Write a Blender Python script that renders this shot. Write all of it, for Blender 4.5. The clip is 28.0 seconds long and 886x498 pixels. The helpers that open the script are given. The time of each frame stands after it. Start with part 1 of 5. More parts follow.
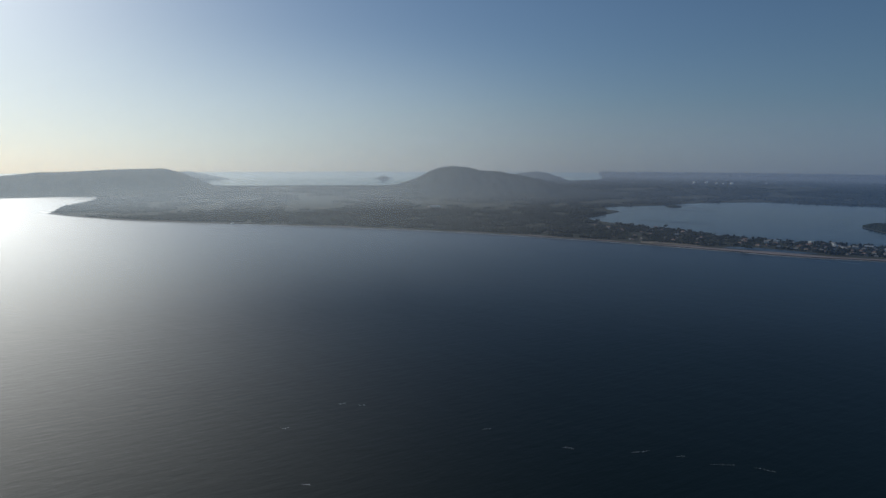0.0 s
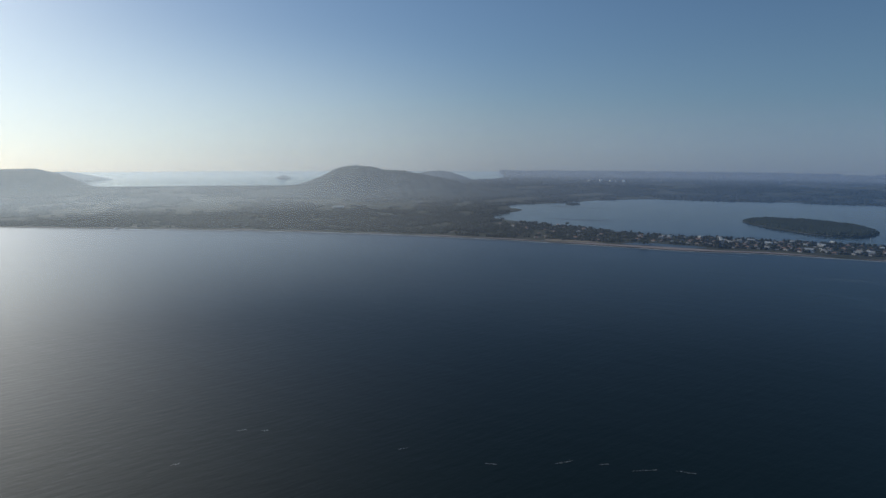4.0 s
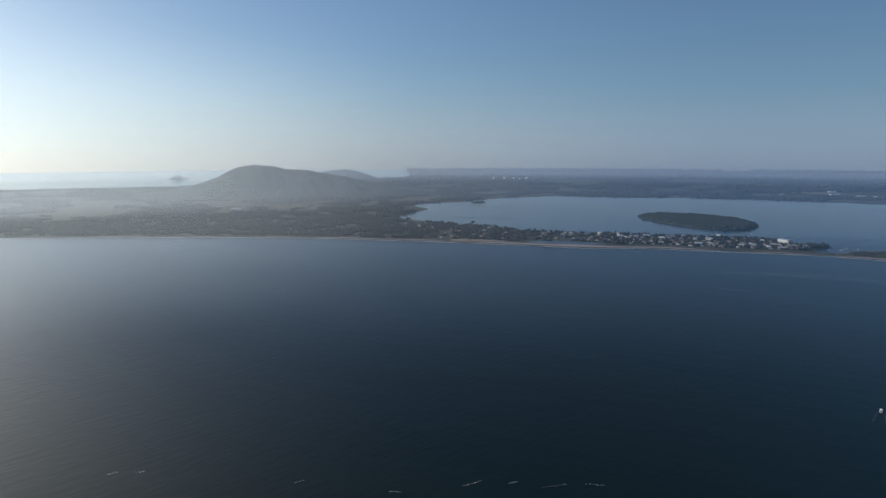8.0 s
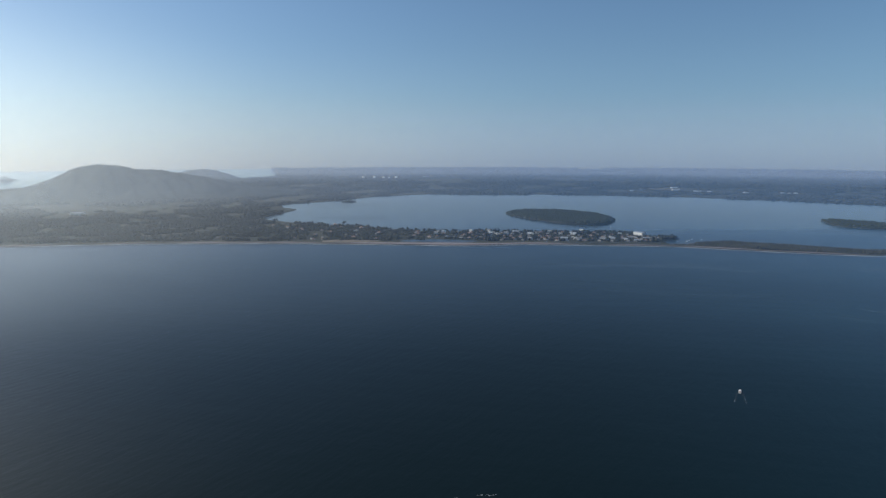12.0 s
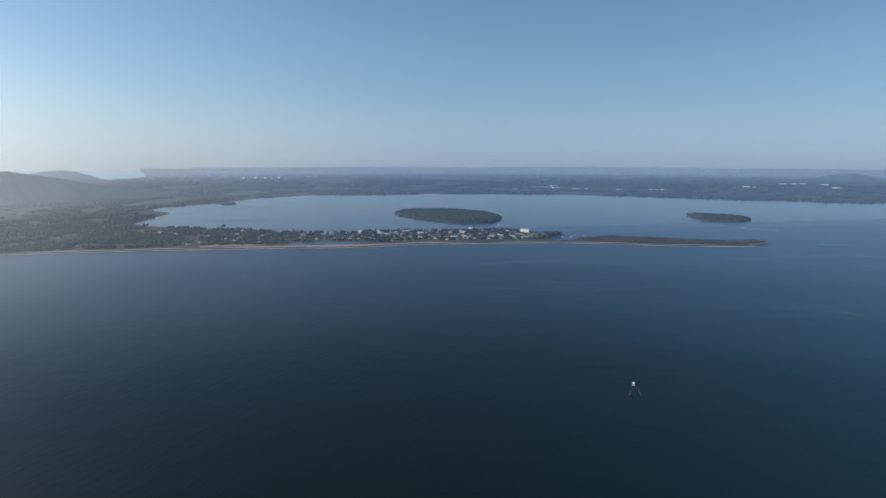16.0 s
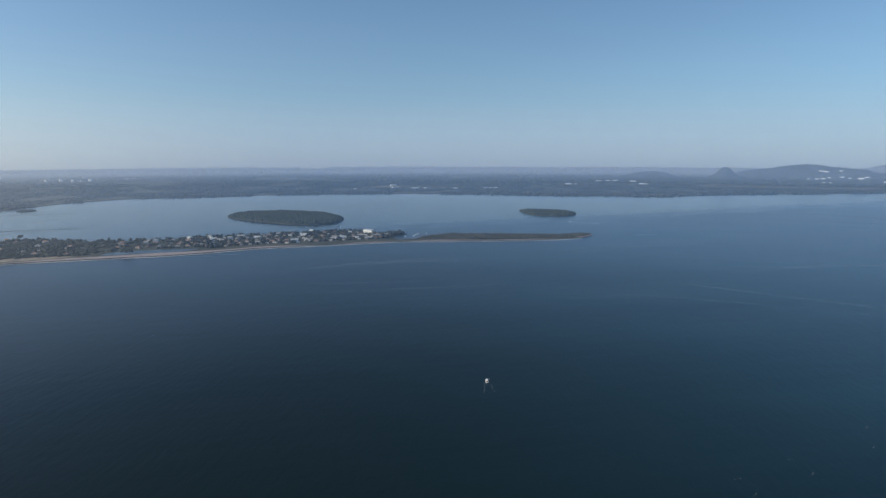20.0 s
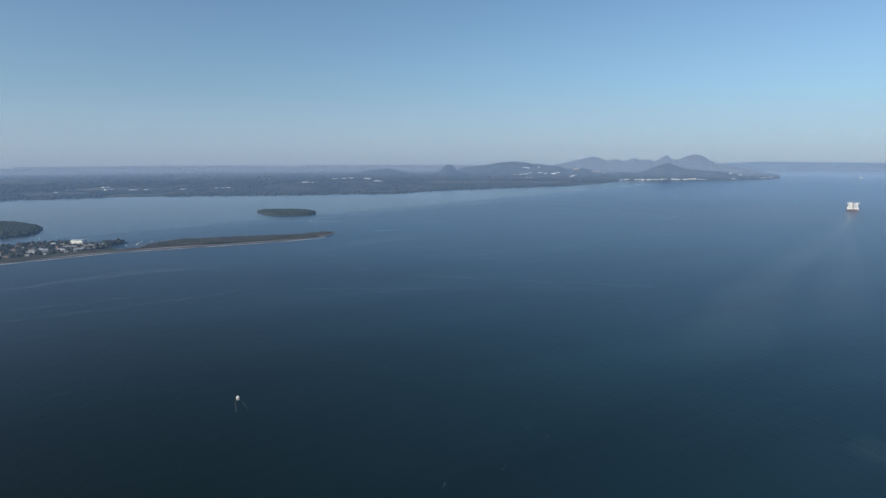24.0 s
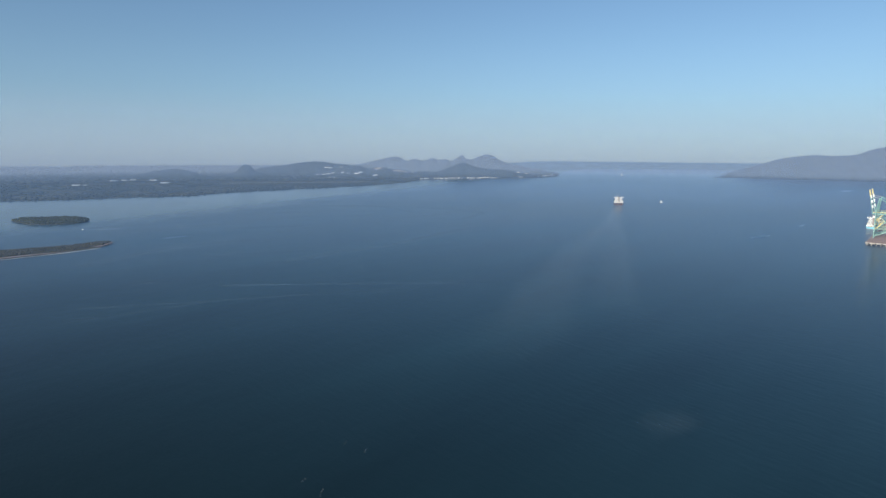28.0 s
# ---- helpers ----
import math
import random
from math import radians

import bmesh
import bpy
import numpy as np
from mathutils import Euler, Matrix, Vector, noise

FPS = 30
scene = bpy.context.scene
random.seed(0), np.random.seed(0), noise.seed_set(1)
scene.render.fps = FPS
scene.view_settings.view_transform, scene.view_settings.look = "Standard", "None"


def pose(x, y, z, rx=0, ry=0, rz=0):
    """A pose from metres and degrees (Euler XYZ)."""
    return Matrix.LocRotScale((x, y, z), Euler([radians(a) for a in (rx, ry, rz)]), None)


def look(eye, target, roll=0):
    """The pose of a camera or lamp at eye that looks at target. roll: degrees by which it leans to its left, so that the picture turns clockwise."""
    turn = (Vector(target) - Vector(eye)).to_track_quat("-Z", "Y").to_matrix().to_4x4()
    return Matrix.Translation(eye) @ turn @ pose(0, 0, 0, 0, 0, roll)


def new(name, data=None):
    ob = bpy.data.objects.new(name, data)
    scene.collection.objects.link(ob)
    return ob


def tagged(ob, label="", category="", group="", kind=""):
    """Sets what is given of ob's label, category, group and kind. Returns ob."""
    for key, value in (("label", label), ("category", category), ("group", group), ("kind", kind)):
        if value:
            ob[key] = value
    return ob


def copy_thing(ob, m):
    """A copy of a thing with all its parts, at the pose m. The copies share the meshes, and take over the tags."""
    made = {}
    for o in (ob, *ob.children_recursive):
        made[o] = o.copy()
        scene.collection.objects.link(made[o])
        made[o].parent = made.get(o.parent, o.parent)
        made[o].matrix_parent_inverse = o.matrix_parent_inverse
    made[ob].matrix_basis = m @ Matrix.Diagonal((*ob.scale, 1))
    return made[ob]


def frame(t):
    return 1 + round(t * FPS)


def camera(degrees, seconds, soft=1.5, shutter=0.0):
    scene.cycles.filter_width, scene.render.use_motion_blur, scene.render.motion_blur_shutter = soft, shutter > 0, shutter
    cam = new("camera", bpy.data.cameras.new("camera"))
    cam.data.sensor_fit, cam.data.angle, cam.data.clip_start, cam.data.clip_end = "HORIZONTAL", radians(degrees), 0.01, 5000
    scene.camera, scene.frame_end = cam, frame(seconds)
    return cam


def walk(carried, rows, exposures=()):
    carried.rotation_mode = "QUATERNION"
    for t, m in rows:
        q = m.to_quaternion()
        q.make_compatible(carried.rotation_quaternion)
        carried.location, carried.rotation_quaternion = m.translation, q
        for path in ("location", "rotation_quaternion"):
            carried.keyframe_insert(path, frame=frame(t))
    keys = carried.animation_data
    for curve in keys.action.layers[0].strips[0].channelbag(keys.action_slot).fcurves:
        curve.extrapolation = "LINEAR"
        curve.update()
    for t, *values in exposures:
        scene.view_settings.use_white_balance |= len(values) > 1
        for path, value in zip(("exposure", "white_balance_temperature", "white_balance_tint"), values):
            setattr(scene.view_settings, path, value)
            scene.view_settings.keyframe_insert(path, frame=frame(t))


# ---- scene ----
# A hazy bay seen from a drone about 120 m over the water: a low wooded
# shore with a village on a spit, a lagoon with islands, far hills, a port.
from mathutils.bvhtree import BVHTree
from mathutils.geometry import tessellate_polygon

# ---------------------------------------------------------------- camera
cam = camera(71.00, 28.0)


def view(x, y, z, heading, down, lean):
    return pose(x, y, z, 90 - down, 0, -heading) @ pose(0, 0, 0, 0, 0, lean)


FLIGHT = (  # seconds, place, heading clockwise from north, tilt down, lean
    (0, 0.0, 0.0, 120.0, 0.00, 8.47, 0.20),
    (1, -1.4, 5.5, 120.5, 2.65, 8.48, 0.18),
    (2, -2.2, 10.5, 120.5, 5.39, 8.53, 0.20),
    (3, -2.3, 15.2, 120.4, 6.92, 8.54, 0.14),
    (3.5, -2.2, 17.5, 120.3, 7.80, 8.53, 0.20),
    (5.5, 0.2, 26.2, 120.1, 12.36, 8.58, 0.04),
    (6, 1.0, 28.2, 120.1, 13.23, 8.58, 0.03),
    (7, 3.5, 32.6, 120.6, 14.85, 8.62, -0.01),
    (8, 6.2, 36.0, 122.9, 17.37, 8.72, -0.03),
    (9, 7.1, 40.1, 122.8, 19.74, 8.73, -0.05),
    (10, 8.0, 44.8, 122.2, 22.79, 8.73, -0.04),
    (11, 8.8, 49.5, 121.7, 26.31, 8.79, -0.01),
    (12, 10.5, 53.8, 121.3, 29.34, 8.79, 0.03),
    (12.5, 11.4, 55.6, 121.0, 31.04, 8.78, -0.02),
    (14.5, 15.1, 64.2, 119.8, 35.93, 8.75, -0.11),
    (15, 15.7, 65.8, 119.8, 36.70, 8.76, -0.10),
    (16, 17.3, 69.3, 119.8, 39.76, 8.80, -0.01),
    (17, 18.7, 72.8, 119.4, 42.57, 8.79, -0.04),
    (18, 20.7, 75.9, 119.1, 46.13, 8.79, -0.06),
    (19, 22.9, 78.9, 119.0, 50.20, 8.81, -0.06),
    (20, 25.4, 81.8, 118.6, 54.50, 8.80, -0.04),
    (21, 27.8, 84.1, 118.1, 60.64, 8.83, -0.05),
    (21.5, 28.5, 85.5, 118.1, 64.03, 8.86, -0.01),
    (23.5, 30.4, 88.1, 119.0, 75.62, 8.94, 0.10),
    (24, 31.0, 88.6, 119.2, 78.41, 8.96, 0.10),
    (25, 32.9, 89.2, 119.3, 84.05, 8.95, 0.17),
    (26, 36.0, 90.1, 118.6, 88.11, 8.94, 0.19),
    (27, 40.3, 91.2, 118.0, 92.04, 8.89, 0.20),
    (28, 46.5, 90.6, 118.7, 96.40, 8.91, 0.32),
)
EXPOSURES = [(0, -1.13, 6200, 5), (3, -0.82, 6250, 5), (6, -0.56, 6350, 5), (9, -0.29, 6450, 5), (12, -0.1, 6450, 5), (17, 0.13, 6600, 5), (22, 0.15, 6750, 5), (28, 0.12, 6850, 5)]
walk(cam, [(t, view(*row)) for t, *row in FLIGHT], exposures=EXPOSURES)

# ---------------------------------------------------------------- light
SUN_HEADING, SUN_HEIGHT = -45.0, 26.0
world = bpy.data.worlds.new("sky")
scene.world = world
world.use_nodes = True
wt = world.node_tree
sky = wt.nodes.new("ShaderNodeTexSky")
sky.sky_type = "NISHITA"
sky.sun_disc = False
sky.sun_elevation = radians(SUN_HEIGHT)
sky.sun_rotation = radians(SUN_HEADING)
sky.air_density = 1.0
sky.dust_density = 1.3
sky.ozone_density = 5.0
# the horizon of the sky lies where the bay's edge is seen from the air
coords = wt.nodes.new("ShaderNodeTexCoord")
lift = wt.nodes.new("ShaderNodeMapping")
lift.inputs["Location"].default_value = (0, 0, 0.03)
wt.links.new(coords.outputs["Generated"], lift.inputs["Vector"])
wt.links.new(lift.outputs["Vector"], sky.inputs["Vector"])
wt.links.new(sky.outputs["Color"], wt.nodes["Background"].inputs["Color"])
wt.nodes["Background"].inputs["Strength"].default_value = 0.12
lamp = bpy.data.lights.new("sun", "SUN")
lamp.energy, lamp.angle, lamp.color = 5.0, radians(0.5), (1.0, 0.93, 0.84)
sun = new("sun", lamp)
a, e = radians(SUN_HEADING), radians(SUN_HEIGHT)
to_sun = Vector((math.sin(a) * math.cos(e), math.cos(a) * math.cos(e), math.sin(e)))
sun.matrix_world = look(to_sun * 800, (0, 0, 0))


# ---------------------------------------------------------------- materials
def mat(name, one, two, size=1.0, rough=0.8, bump=0.3, metal=0.0, fine=6.0, flat=True, each=0.0, specular=0.4):
    """A surface of two colours in patches `size` metres wide, with grain `fine` times finer, relief and a change from piece to piece."""
    m = bpy.data.materials.new(name)
    m.use_nodes = True
    t = m.node_tree
    n, ln = t.nodes, t.links
    b = n["Principled BSDF"]
    b.inputs["Roughness"].default_value = rough
    b.inputs["Metallic"].default_value = metal
    b.inputs["Specular IOR Level"].default_value = specular
    co = n.new("ShaderNodeTexCoord" if flat else "ShaderNodeNewGeometry")
    src = co.outputs["Object"] if flat else co.outputs["Position"]
    big, small = n.new("ShaderNodeTexNoise"), n.new("ShaderNodeTexNoise")
    big.inputs["Scale"].default_value = 1 / size
    big.inputs["Detail"].default_value = 5
    small.inputs["Scale"].default_value = fine / size
    small.inputs["Detail"].default_value = 4
    for k in (big, small):
        ln.new(src, k.inputs["Vector"])
    add = n.new("ShaderNodeMath")
    add.operation = "MULTIPLY_ADD"
    ln.new(small.outputs["Fac"], add.inputs[0])
    add.inputs[1].default_value = 0.6
    ln.new(big.outputs["Fac"], add.inputs[2])
    fit = n.new("ShaderNodeMapRange")
    fit.inputs["From Min"].default_value, fit.inputs["From Max"].default_value = 0.55, 1.05
    ln.new(add.outputs[0], fit.inputs["Value"])
    mix = n.new("ShaderNodeMix")
    mix.data_type = "RGBA"
    mix.inputs["A"].default_value, mix.inputs["B"].default_value = (*one, 1), (*two, 1)
    ln.new(fit.outputs["Result"], mix.inputs["Factor"])
    out = mix.outputs["Result"]
    if each:
        info, hsv, var = n.new("ShaderNodeObjectInfo"), n.new("ShaderNodeHueSaturation"), n.new("ShaderNodeMapRange")
        ln.new(info.outputs["Random"], var.inputs["Value"])
        var.inputs["To Min"].default_value, var.inputs["To Max"].default_value = 1 - each, 1 + each
        ln.new(var.outputs["Result"], hsv.inputs["Value"])
        ln.new(out, hsv.inputs["Color"])
        out = hsv.outputs["Color"]
    ln.new(out, b.inputs["Base Color"])
    if bump:
        bp = n.new("ShaderNodeBump")
        bp.inputs["Strength"].default_value = bump
        bp.inputs["Distance"].default_value = 0.1 * size / fine
        ln.new(small.outputs["Fac"], bp.inputs["Height"])
        ln.new(bp.outputs["Normal"], b.inputs["Normal"])
    return m


def island_shade(m, spread):
    """Lets each separate piece of a joined mesh differ a little in tone."""
    t = m.node_tree
    b = t.nodes["Principled BSDF"]
    src = b.inputs["Base Color"].links[0].from_socket
    geo, hsv, var = t.nodes.new("ShaderNodeNewGeometry"), t.nodes.new("ShaderNodeHueSaturation"), t.nodes.new("ShaderNodeMapRange")
    t.links.new(geo.outputs["Random Per Island"], var.inputs["Value"])
    var.inputs["To Min"].default_value, var.inputs["To Max"].default_value = 1 - spread, 1 + spread
    t.links.new(var.outputs["Result"], hsv.inputs["Value"])
    t.links.new(src, hsv.inputs["Color"])
    t.links.new(hsv.outputs["Color"], b.inputs["Base Color"])
    return m


def water_material():
    m = bpy.data.materials.new("sea water")
    m.use_nodes = True
    t = m.node_tree
    n, ln = t.nodes, t.links
    n.remove(n["Principled BSDF"])
    body, calm, chop, gloss, facing, surface = (n.new("ShaderNodeBsdfDiffuse"), n.new("ShaderNodeBsdfGlossy"), n.new("ShaderNodeBsdfGlossy"), n.new("ShaderNodeMixShader"),
                                                n.new("ShaderNodeFresnel"), n.new("ShaderNodeMixShader"))
    calm.distribution = chop.distribution = "BECKMANN"
    chop.inputs["Roughness"].default_value = 0.62
    facing.inputs["IOR"].default_value = 1.31
    for k, (one, two) in enumerate(((calm, gloss), (chop, gloss), (body, surface), (gloss, surface))):
        ln.new(one.outputs[0], two.inputs[1 + k % 2])
    ln.new(facing.outputs[0], surface.inputs["Fac"])
    ln.new(surface.outputs[0], n["Material Output"].inputs["Surface"])
    geo = n.new("ShaderNodeNewGeometry")
    # sheltered water inshore lies calmer than the open bay
    where, calmer, inland = n.new("ShaderNodeSeparateXYZ"), n.new("ShaderNodeMapRange"), n.new("ShaderNodeMath")
    inland.operation, inland.inputs[1].default_value = "MULTIPLY_ADD", 0.58
    calmer.interpolation_type = "SMOOTHSTEP"
    for k, v in (("From Min", 1070), ("From Max", 1300), ("To Min", 0.5), ("To Max", 0.08)):
        calmer.inputs[k].default_value = v
    ln.new(geo.outputs["Position"], where.inputs[0])
    ln.new(where.outputs["X"], inland.inputs[0])
    ln.new(where.outputs["Y"], inland.inputs[2])
    ln.new(inland.outputs[0], calmer.inputs["Value"])
    ln.new(calmer.outputs["Result"], gloss.inputs["Fac"])
    # slicks and wind lanes, hundreds of metres long
    lanes, lane_map = n.new("ShaderNodeTexNoise"), n.new("ShaderNodeMapping")
    lane_map.vector_type = "TEXTURE"
    lane_map.inputs["Rotation"].default_value = (0, 0, radians(-50))
    lane_map.inputs["Scale"].default_value = (700, 120, 1)
    lanes.inputs["Scale"].default_value, lanes.inputs["Detail"].default_value = 1.0, 6
    ln.new(geo.outputs["Position"], lane_map.inputs["Vector"])
    ln.new(lane_map.outputs["Vector"], lanes.inputs["Vector"])
    rough = n.new("ShaderNodeMapRange")
    rough.inputs["From Min"].default_value, rough.inputs["From Max"].default_value = 0.3, 0.7
    rough.inputs["To Min"].default_value, rough.inputs["To Max"].default_value = 0.16, 0.28
    ln.new(lanes.outputs["Fac"], rough.inputs["Value"])
    smooth, shelter = n.new("ShaderNodeMath"), n.new("ShaderNodeMapRange")
    smooth.operation = "MULTIPLY"
    for k, v in (("From Min", 1000), ("From Max", 1350), ("To Min", 1.0), ("To Max", 0.55)):
        shelter.inputs[k].default_value = v
    ln.new(inland.outputs[0], shelter.inputs["Value"])
    ln.new(rough.outputs["Result"], smooth.inputs[0])
    ln.new(shelter.outputs["Result"], smooth.inputs[1])
    ln.new(smooth.outputs[0], calm.inputs["Roughness"])
    # the body of the water: dark and greenish northwest, brighter blue southeast
    mix = n.new("ShaderNodeMix")
    mix.data_type = "RGBA"
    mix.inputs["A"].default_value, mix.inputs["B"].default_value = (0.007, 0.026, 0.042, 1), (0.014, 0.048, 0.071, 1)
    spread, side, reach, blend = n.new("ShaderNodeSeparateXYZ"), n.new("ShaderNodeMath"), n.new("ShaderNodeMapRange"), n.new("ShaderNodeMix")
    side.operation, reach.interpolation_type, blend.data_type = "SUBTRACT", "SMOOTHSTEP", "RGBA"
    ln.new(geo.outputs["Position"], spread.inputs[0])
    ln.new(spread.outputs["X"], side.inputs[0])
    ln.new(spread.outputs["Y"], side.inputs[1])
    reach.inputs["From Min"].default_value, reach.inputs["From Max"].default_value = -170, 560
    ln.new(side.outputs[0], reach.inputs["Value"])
    # body colour turns paler along the lanes
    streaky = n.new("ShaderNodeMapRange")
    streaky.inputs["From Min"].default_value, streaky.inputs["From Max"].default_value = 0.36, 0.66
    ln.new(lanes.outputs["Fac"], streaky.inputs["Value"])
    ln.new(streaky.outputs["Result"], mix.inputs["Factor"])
    # light put into the colour: darker on the sun's side, brighter blue opposite
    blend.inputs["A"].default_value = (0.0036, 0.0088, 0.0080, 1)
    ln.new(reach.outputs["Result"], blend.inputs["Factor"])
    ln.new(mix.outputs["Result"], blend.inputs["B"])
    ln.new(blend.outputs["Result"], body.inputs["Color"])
    # wind ripples and chop
    heights = []
    for wave, turn, weight in (((11, 3.2), 28, 1.0), ((2.2, 0.9), 40, 0.35), ((46, 13), -42, 1.0), ((30, 9), 30, 0.6)):
        tex, mp = n.new("ShaderNodeTexNoise"), n.new("ShaderNodeMapping")
        mp.vector_type = "TEXTURE"
        mp.inputs["Rotation"].default_value = (0, 0, radians(turn))
        mp.inputs["Scale"].default_value = (*wave, 1)
        tex.inputs["Scale"].default_value, tex.inputs["Detail"].default_value = 1.0, 3
        ln.new(geo.outputs["Position"], mp.inputs["Vector"])
        ln.new(mp.outputs["Vector"], tex.inputs["Vector"])
        mul = n.new("ShaderNodeMath")
        mul.operation, mul.inputs[1].default_value = "MULTIPLY", weight
        ln.new(tex.outputs["Fac"], mul.inputs[0])
        heights.append(mul.outputs[0])
    total = heights[0]
    for other in heights[1:]:
        add = n.new("ShaderNodeMath")
        ln.new(total, add.inputs[0])
        ln.new(other, add.inputs[1])
        total = add.outputs[0]
    bp = n.new("ShaderNodeBump")
    bp.inputs["Strength"].default_value, bp.inputs["Distance"].default_value = 0.22, 0.5
    ln.new(total, bp.inputs["Height"])
    for k in (calm, chop, body, facing):
        ln.new(bp.outputs["Normal"], k.inputs["Normal"])
    return m


def haze_material(density, floor, full, top, gone, tint=None):
    """Thin haze: mostly clear, the rest scatters light. With a tint, its colour pales towards the sun's side; with
    none, an added western sheet that glows with the sun behind it.
    """
    m = bpy.data.materials.new("haze")
    m.use_nodes = True
    n, ln = m.node_tree.nodes, m.node_tree.links
    n.remove(n["Principled BSDF"])
    geo, sep = n.new("ShaderNodeNewGeometry"), n.new("ShaderNodeSeparateXYZ")
    ln.new(geo.outputs["Position"], sep.inputs[0])
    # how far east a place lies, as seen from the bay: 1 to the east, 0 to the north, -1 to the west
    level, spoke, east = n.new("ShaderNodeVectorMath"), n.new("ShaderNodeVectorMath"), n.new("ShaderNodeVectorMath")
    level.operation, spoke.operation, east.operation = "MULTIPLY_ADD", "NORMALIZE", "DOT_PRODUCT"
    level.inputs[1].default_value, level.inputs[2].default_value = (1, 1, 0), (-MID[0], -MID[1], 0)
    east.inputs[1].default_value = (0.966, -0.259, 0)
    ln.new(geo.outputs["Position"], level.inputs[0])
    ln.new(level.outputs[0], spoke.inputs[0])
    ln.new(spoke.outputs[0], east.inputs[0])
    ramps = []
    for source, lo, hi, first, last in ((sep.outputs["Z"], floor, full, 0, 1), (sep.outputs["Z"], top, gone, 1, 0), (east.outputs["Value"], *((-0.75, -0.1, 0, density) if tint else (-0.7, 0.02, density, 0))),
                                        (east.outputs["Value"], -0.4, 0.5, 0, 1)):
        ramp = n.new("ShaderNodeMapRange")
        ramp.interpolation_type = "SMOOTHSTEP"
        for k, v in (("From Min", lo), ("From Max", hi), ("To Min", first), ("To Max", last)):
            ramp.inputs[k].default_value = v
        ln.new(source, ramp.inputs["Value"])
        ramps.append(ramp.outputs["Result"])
    amount = ramps[0]
    for other in ramps[1:3]:
        times = n.new("ShaderNodeMath")
        times.operation = "MULTIPLY"
        ln.new(amount, times.inputs[0])
        ln.new(other, times.inputs[1])
        amount = times.outputs[0]
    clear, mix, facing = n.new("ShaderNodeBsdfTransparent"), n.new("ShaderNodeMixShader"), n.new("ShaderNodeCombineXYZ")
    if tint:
        # lit from above; sunward glow is put into a paler tint in the west
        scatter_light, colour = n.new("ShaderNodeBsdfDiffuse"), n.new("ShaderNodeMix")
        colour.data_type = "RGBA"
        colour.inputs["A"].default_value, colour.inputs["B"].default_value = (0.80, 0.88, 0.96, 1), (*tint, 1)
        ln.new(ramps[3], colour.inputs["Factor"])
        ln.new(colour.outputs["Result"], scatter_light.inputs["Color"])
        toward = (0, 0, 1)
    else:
        # the sheet passes the sun forwards, out of the haze and towards the bay
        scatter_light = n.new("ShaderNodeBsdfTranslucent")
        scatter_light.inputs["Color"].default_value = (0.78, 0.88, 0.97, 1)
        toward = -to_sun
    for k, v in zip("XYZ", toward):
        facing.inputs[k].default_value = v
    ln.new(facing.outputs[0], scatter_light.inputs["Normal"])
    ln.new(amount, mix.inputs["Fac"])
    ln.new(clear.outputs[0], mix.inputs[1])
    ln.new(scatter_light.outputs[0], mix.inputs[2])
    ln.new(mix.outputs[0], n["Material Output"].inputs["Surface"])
    return m


def glass_material():
    m = mat("window glass", (0.02, 0.03, 0.035), (0.03, 0.04, 0.045), 2, 0.08, 0.0)
    m.node_tree.nodes["Principled BSDF"].inputs["Specular IOR Level"].default_value = 0.5
    return m


WATER = water_material()
LAND = mat("lowland scrub and marsh", (0.028, 0.032, 0.024), (0.066, 0.064, 0.046), 130, 0.95, 0.4, fine=9, flat=False, specular=0.1)
SCRUB = island_shade(mat("spit scrub", (0.028, 0.031, 0.023), (0.058, 0.055, 0.042), 30, 0.9, 0.4, fine=8, flat=False, specular=0.1), 0.25)
LEAF = island_shade(mat("tree canopy", (0.022, 0.025, 0.021), (0.046, 0.047, 0.036), 120, 0.9, 0.4, fine=16, flat=False, specular=0.1), 0.2)
CROWN = island_shade(mat("tree leaves", (0.024, 0.032, 0.020), (0.050, 0.056, 0.036), 3, 0.85, 0.5, fine=6, each=0.3, specular=0.2), 0.3)
MANGROVE = island_shade(mat("mangrove leaves", (0.022, 0.027, 0.017), (0.040, 0.045, 0.027), 40, 0.9, 0.4, fine=10, flat=False, specular=0.1), 0.16)
FAR_SEA = mat("distant sea", (0.026, 0.055, 0.088), (0.033, 0.066, 0.102), 300, 0.9, 0.0, flat=False, specular=0.0)
HILL = mat("wooded hillside", (0.015, 0.019, 0.015), (0.034, 0.037, 0.027), 45, 0.95, 0.8, fine=7, flat=False, specular=0.1)
SAND = mat("beach sand", (0.165, 0.140, 0.138), (0.25, 0.213, 0.205), 14, 0.95, 0.2, fine=9, flat=False, specular=0.2)
MARSH = mat("dry pale marsh grass", (0.075, 0.070, 0.052), (0.125, 0.112, 0.082), 60, 0.95, 0.3, flat=False, specular=0.1)
SOIL = mat("bare pale soil", (0.16, 0.135, 0.105), (0.26, 0.22, 0.175), 20, 0.95, 0.3, flat=False, specular=0.1)
BARK = mat("bark", (0.06, 0.045, 0.035), (0.13, 0.10, 0.08), 0.6, 0.9, 0.6)
WHITE = mat("white painted render", (0.58, 0.57, 0.55), (0.76, 0.75, 0.73), 3, 0.7, 0.15, each=0.22)
CREAM = mat("cream render", (0.20, 0.175, 0.15), (0.34, 0.30, 0.26), 3, 0.75, 0.15, each=0.12)
TILE = mat("clay roof tiles", (0.15, 0.095, 0.075), (0.25, 0.16, 0.125), 1.5, 0.85, 0.5, each=0.25)
CEMENT = mat("grey fibre cement roof", (0.17, 0.165, 0.16), (0.29, 0.28, 0.27), 2.5, 0.8, 0.4, each=0.2)
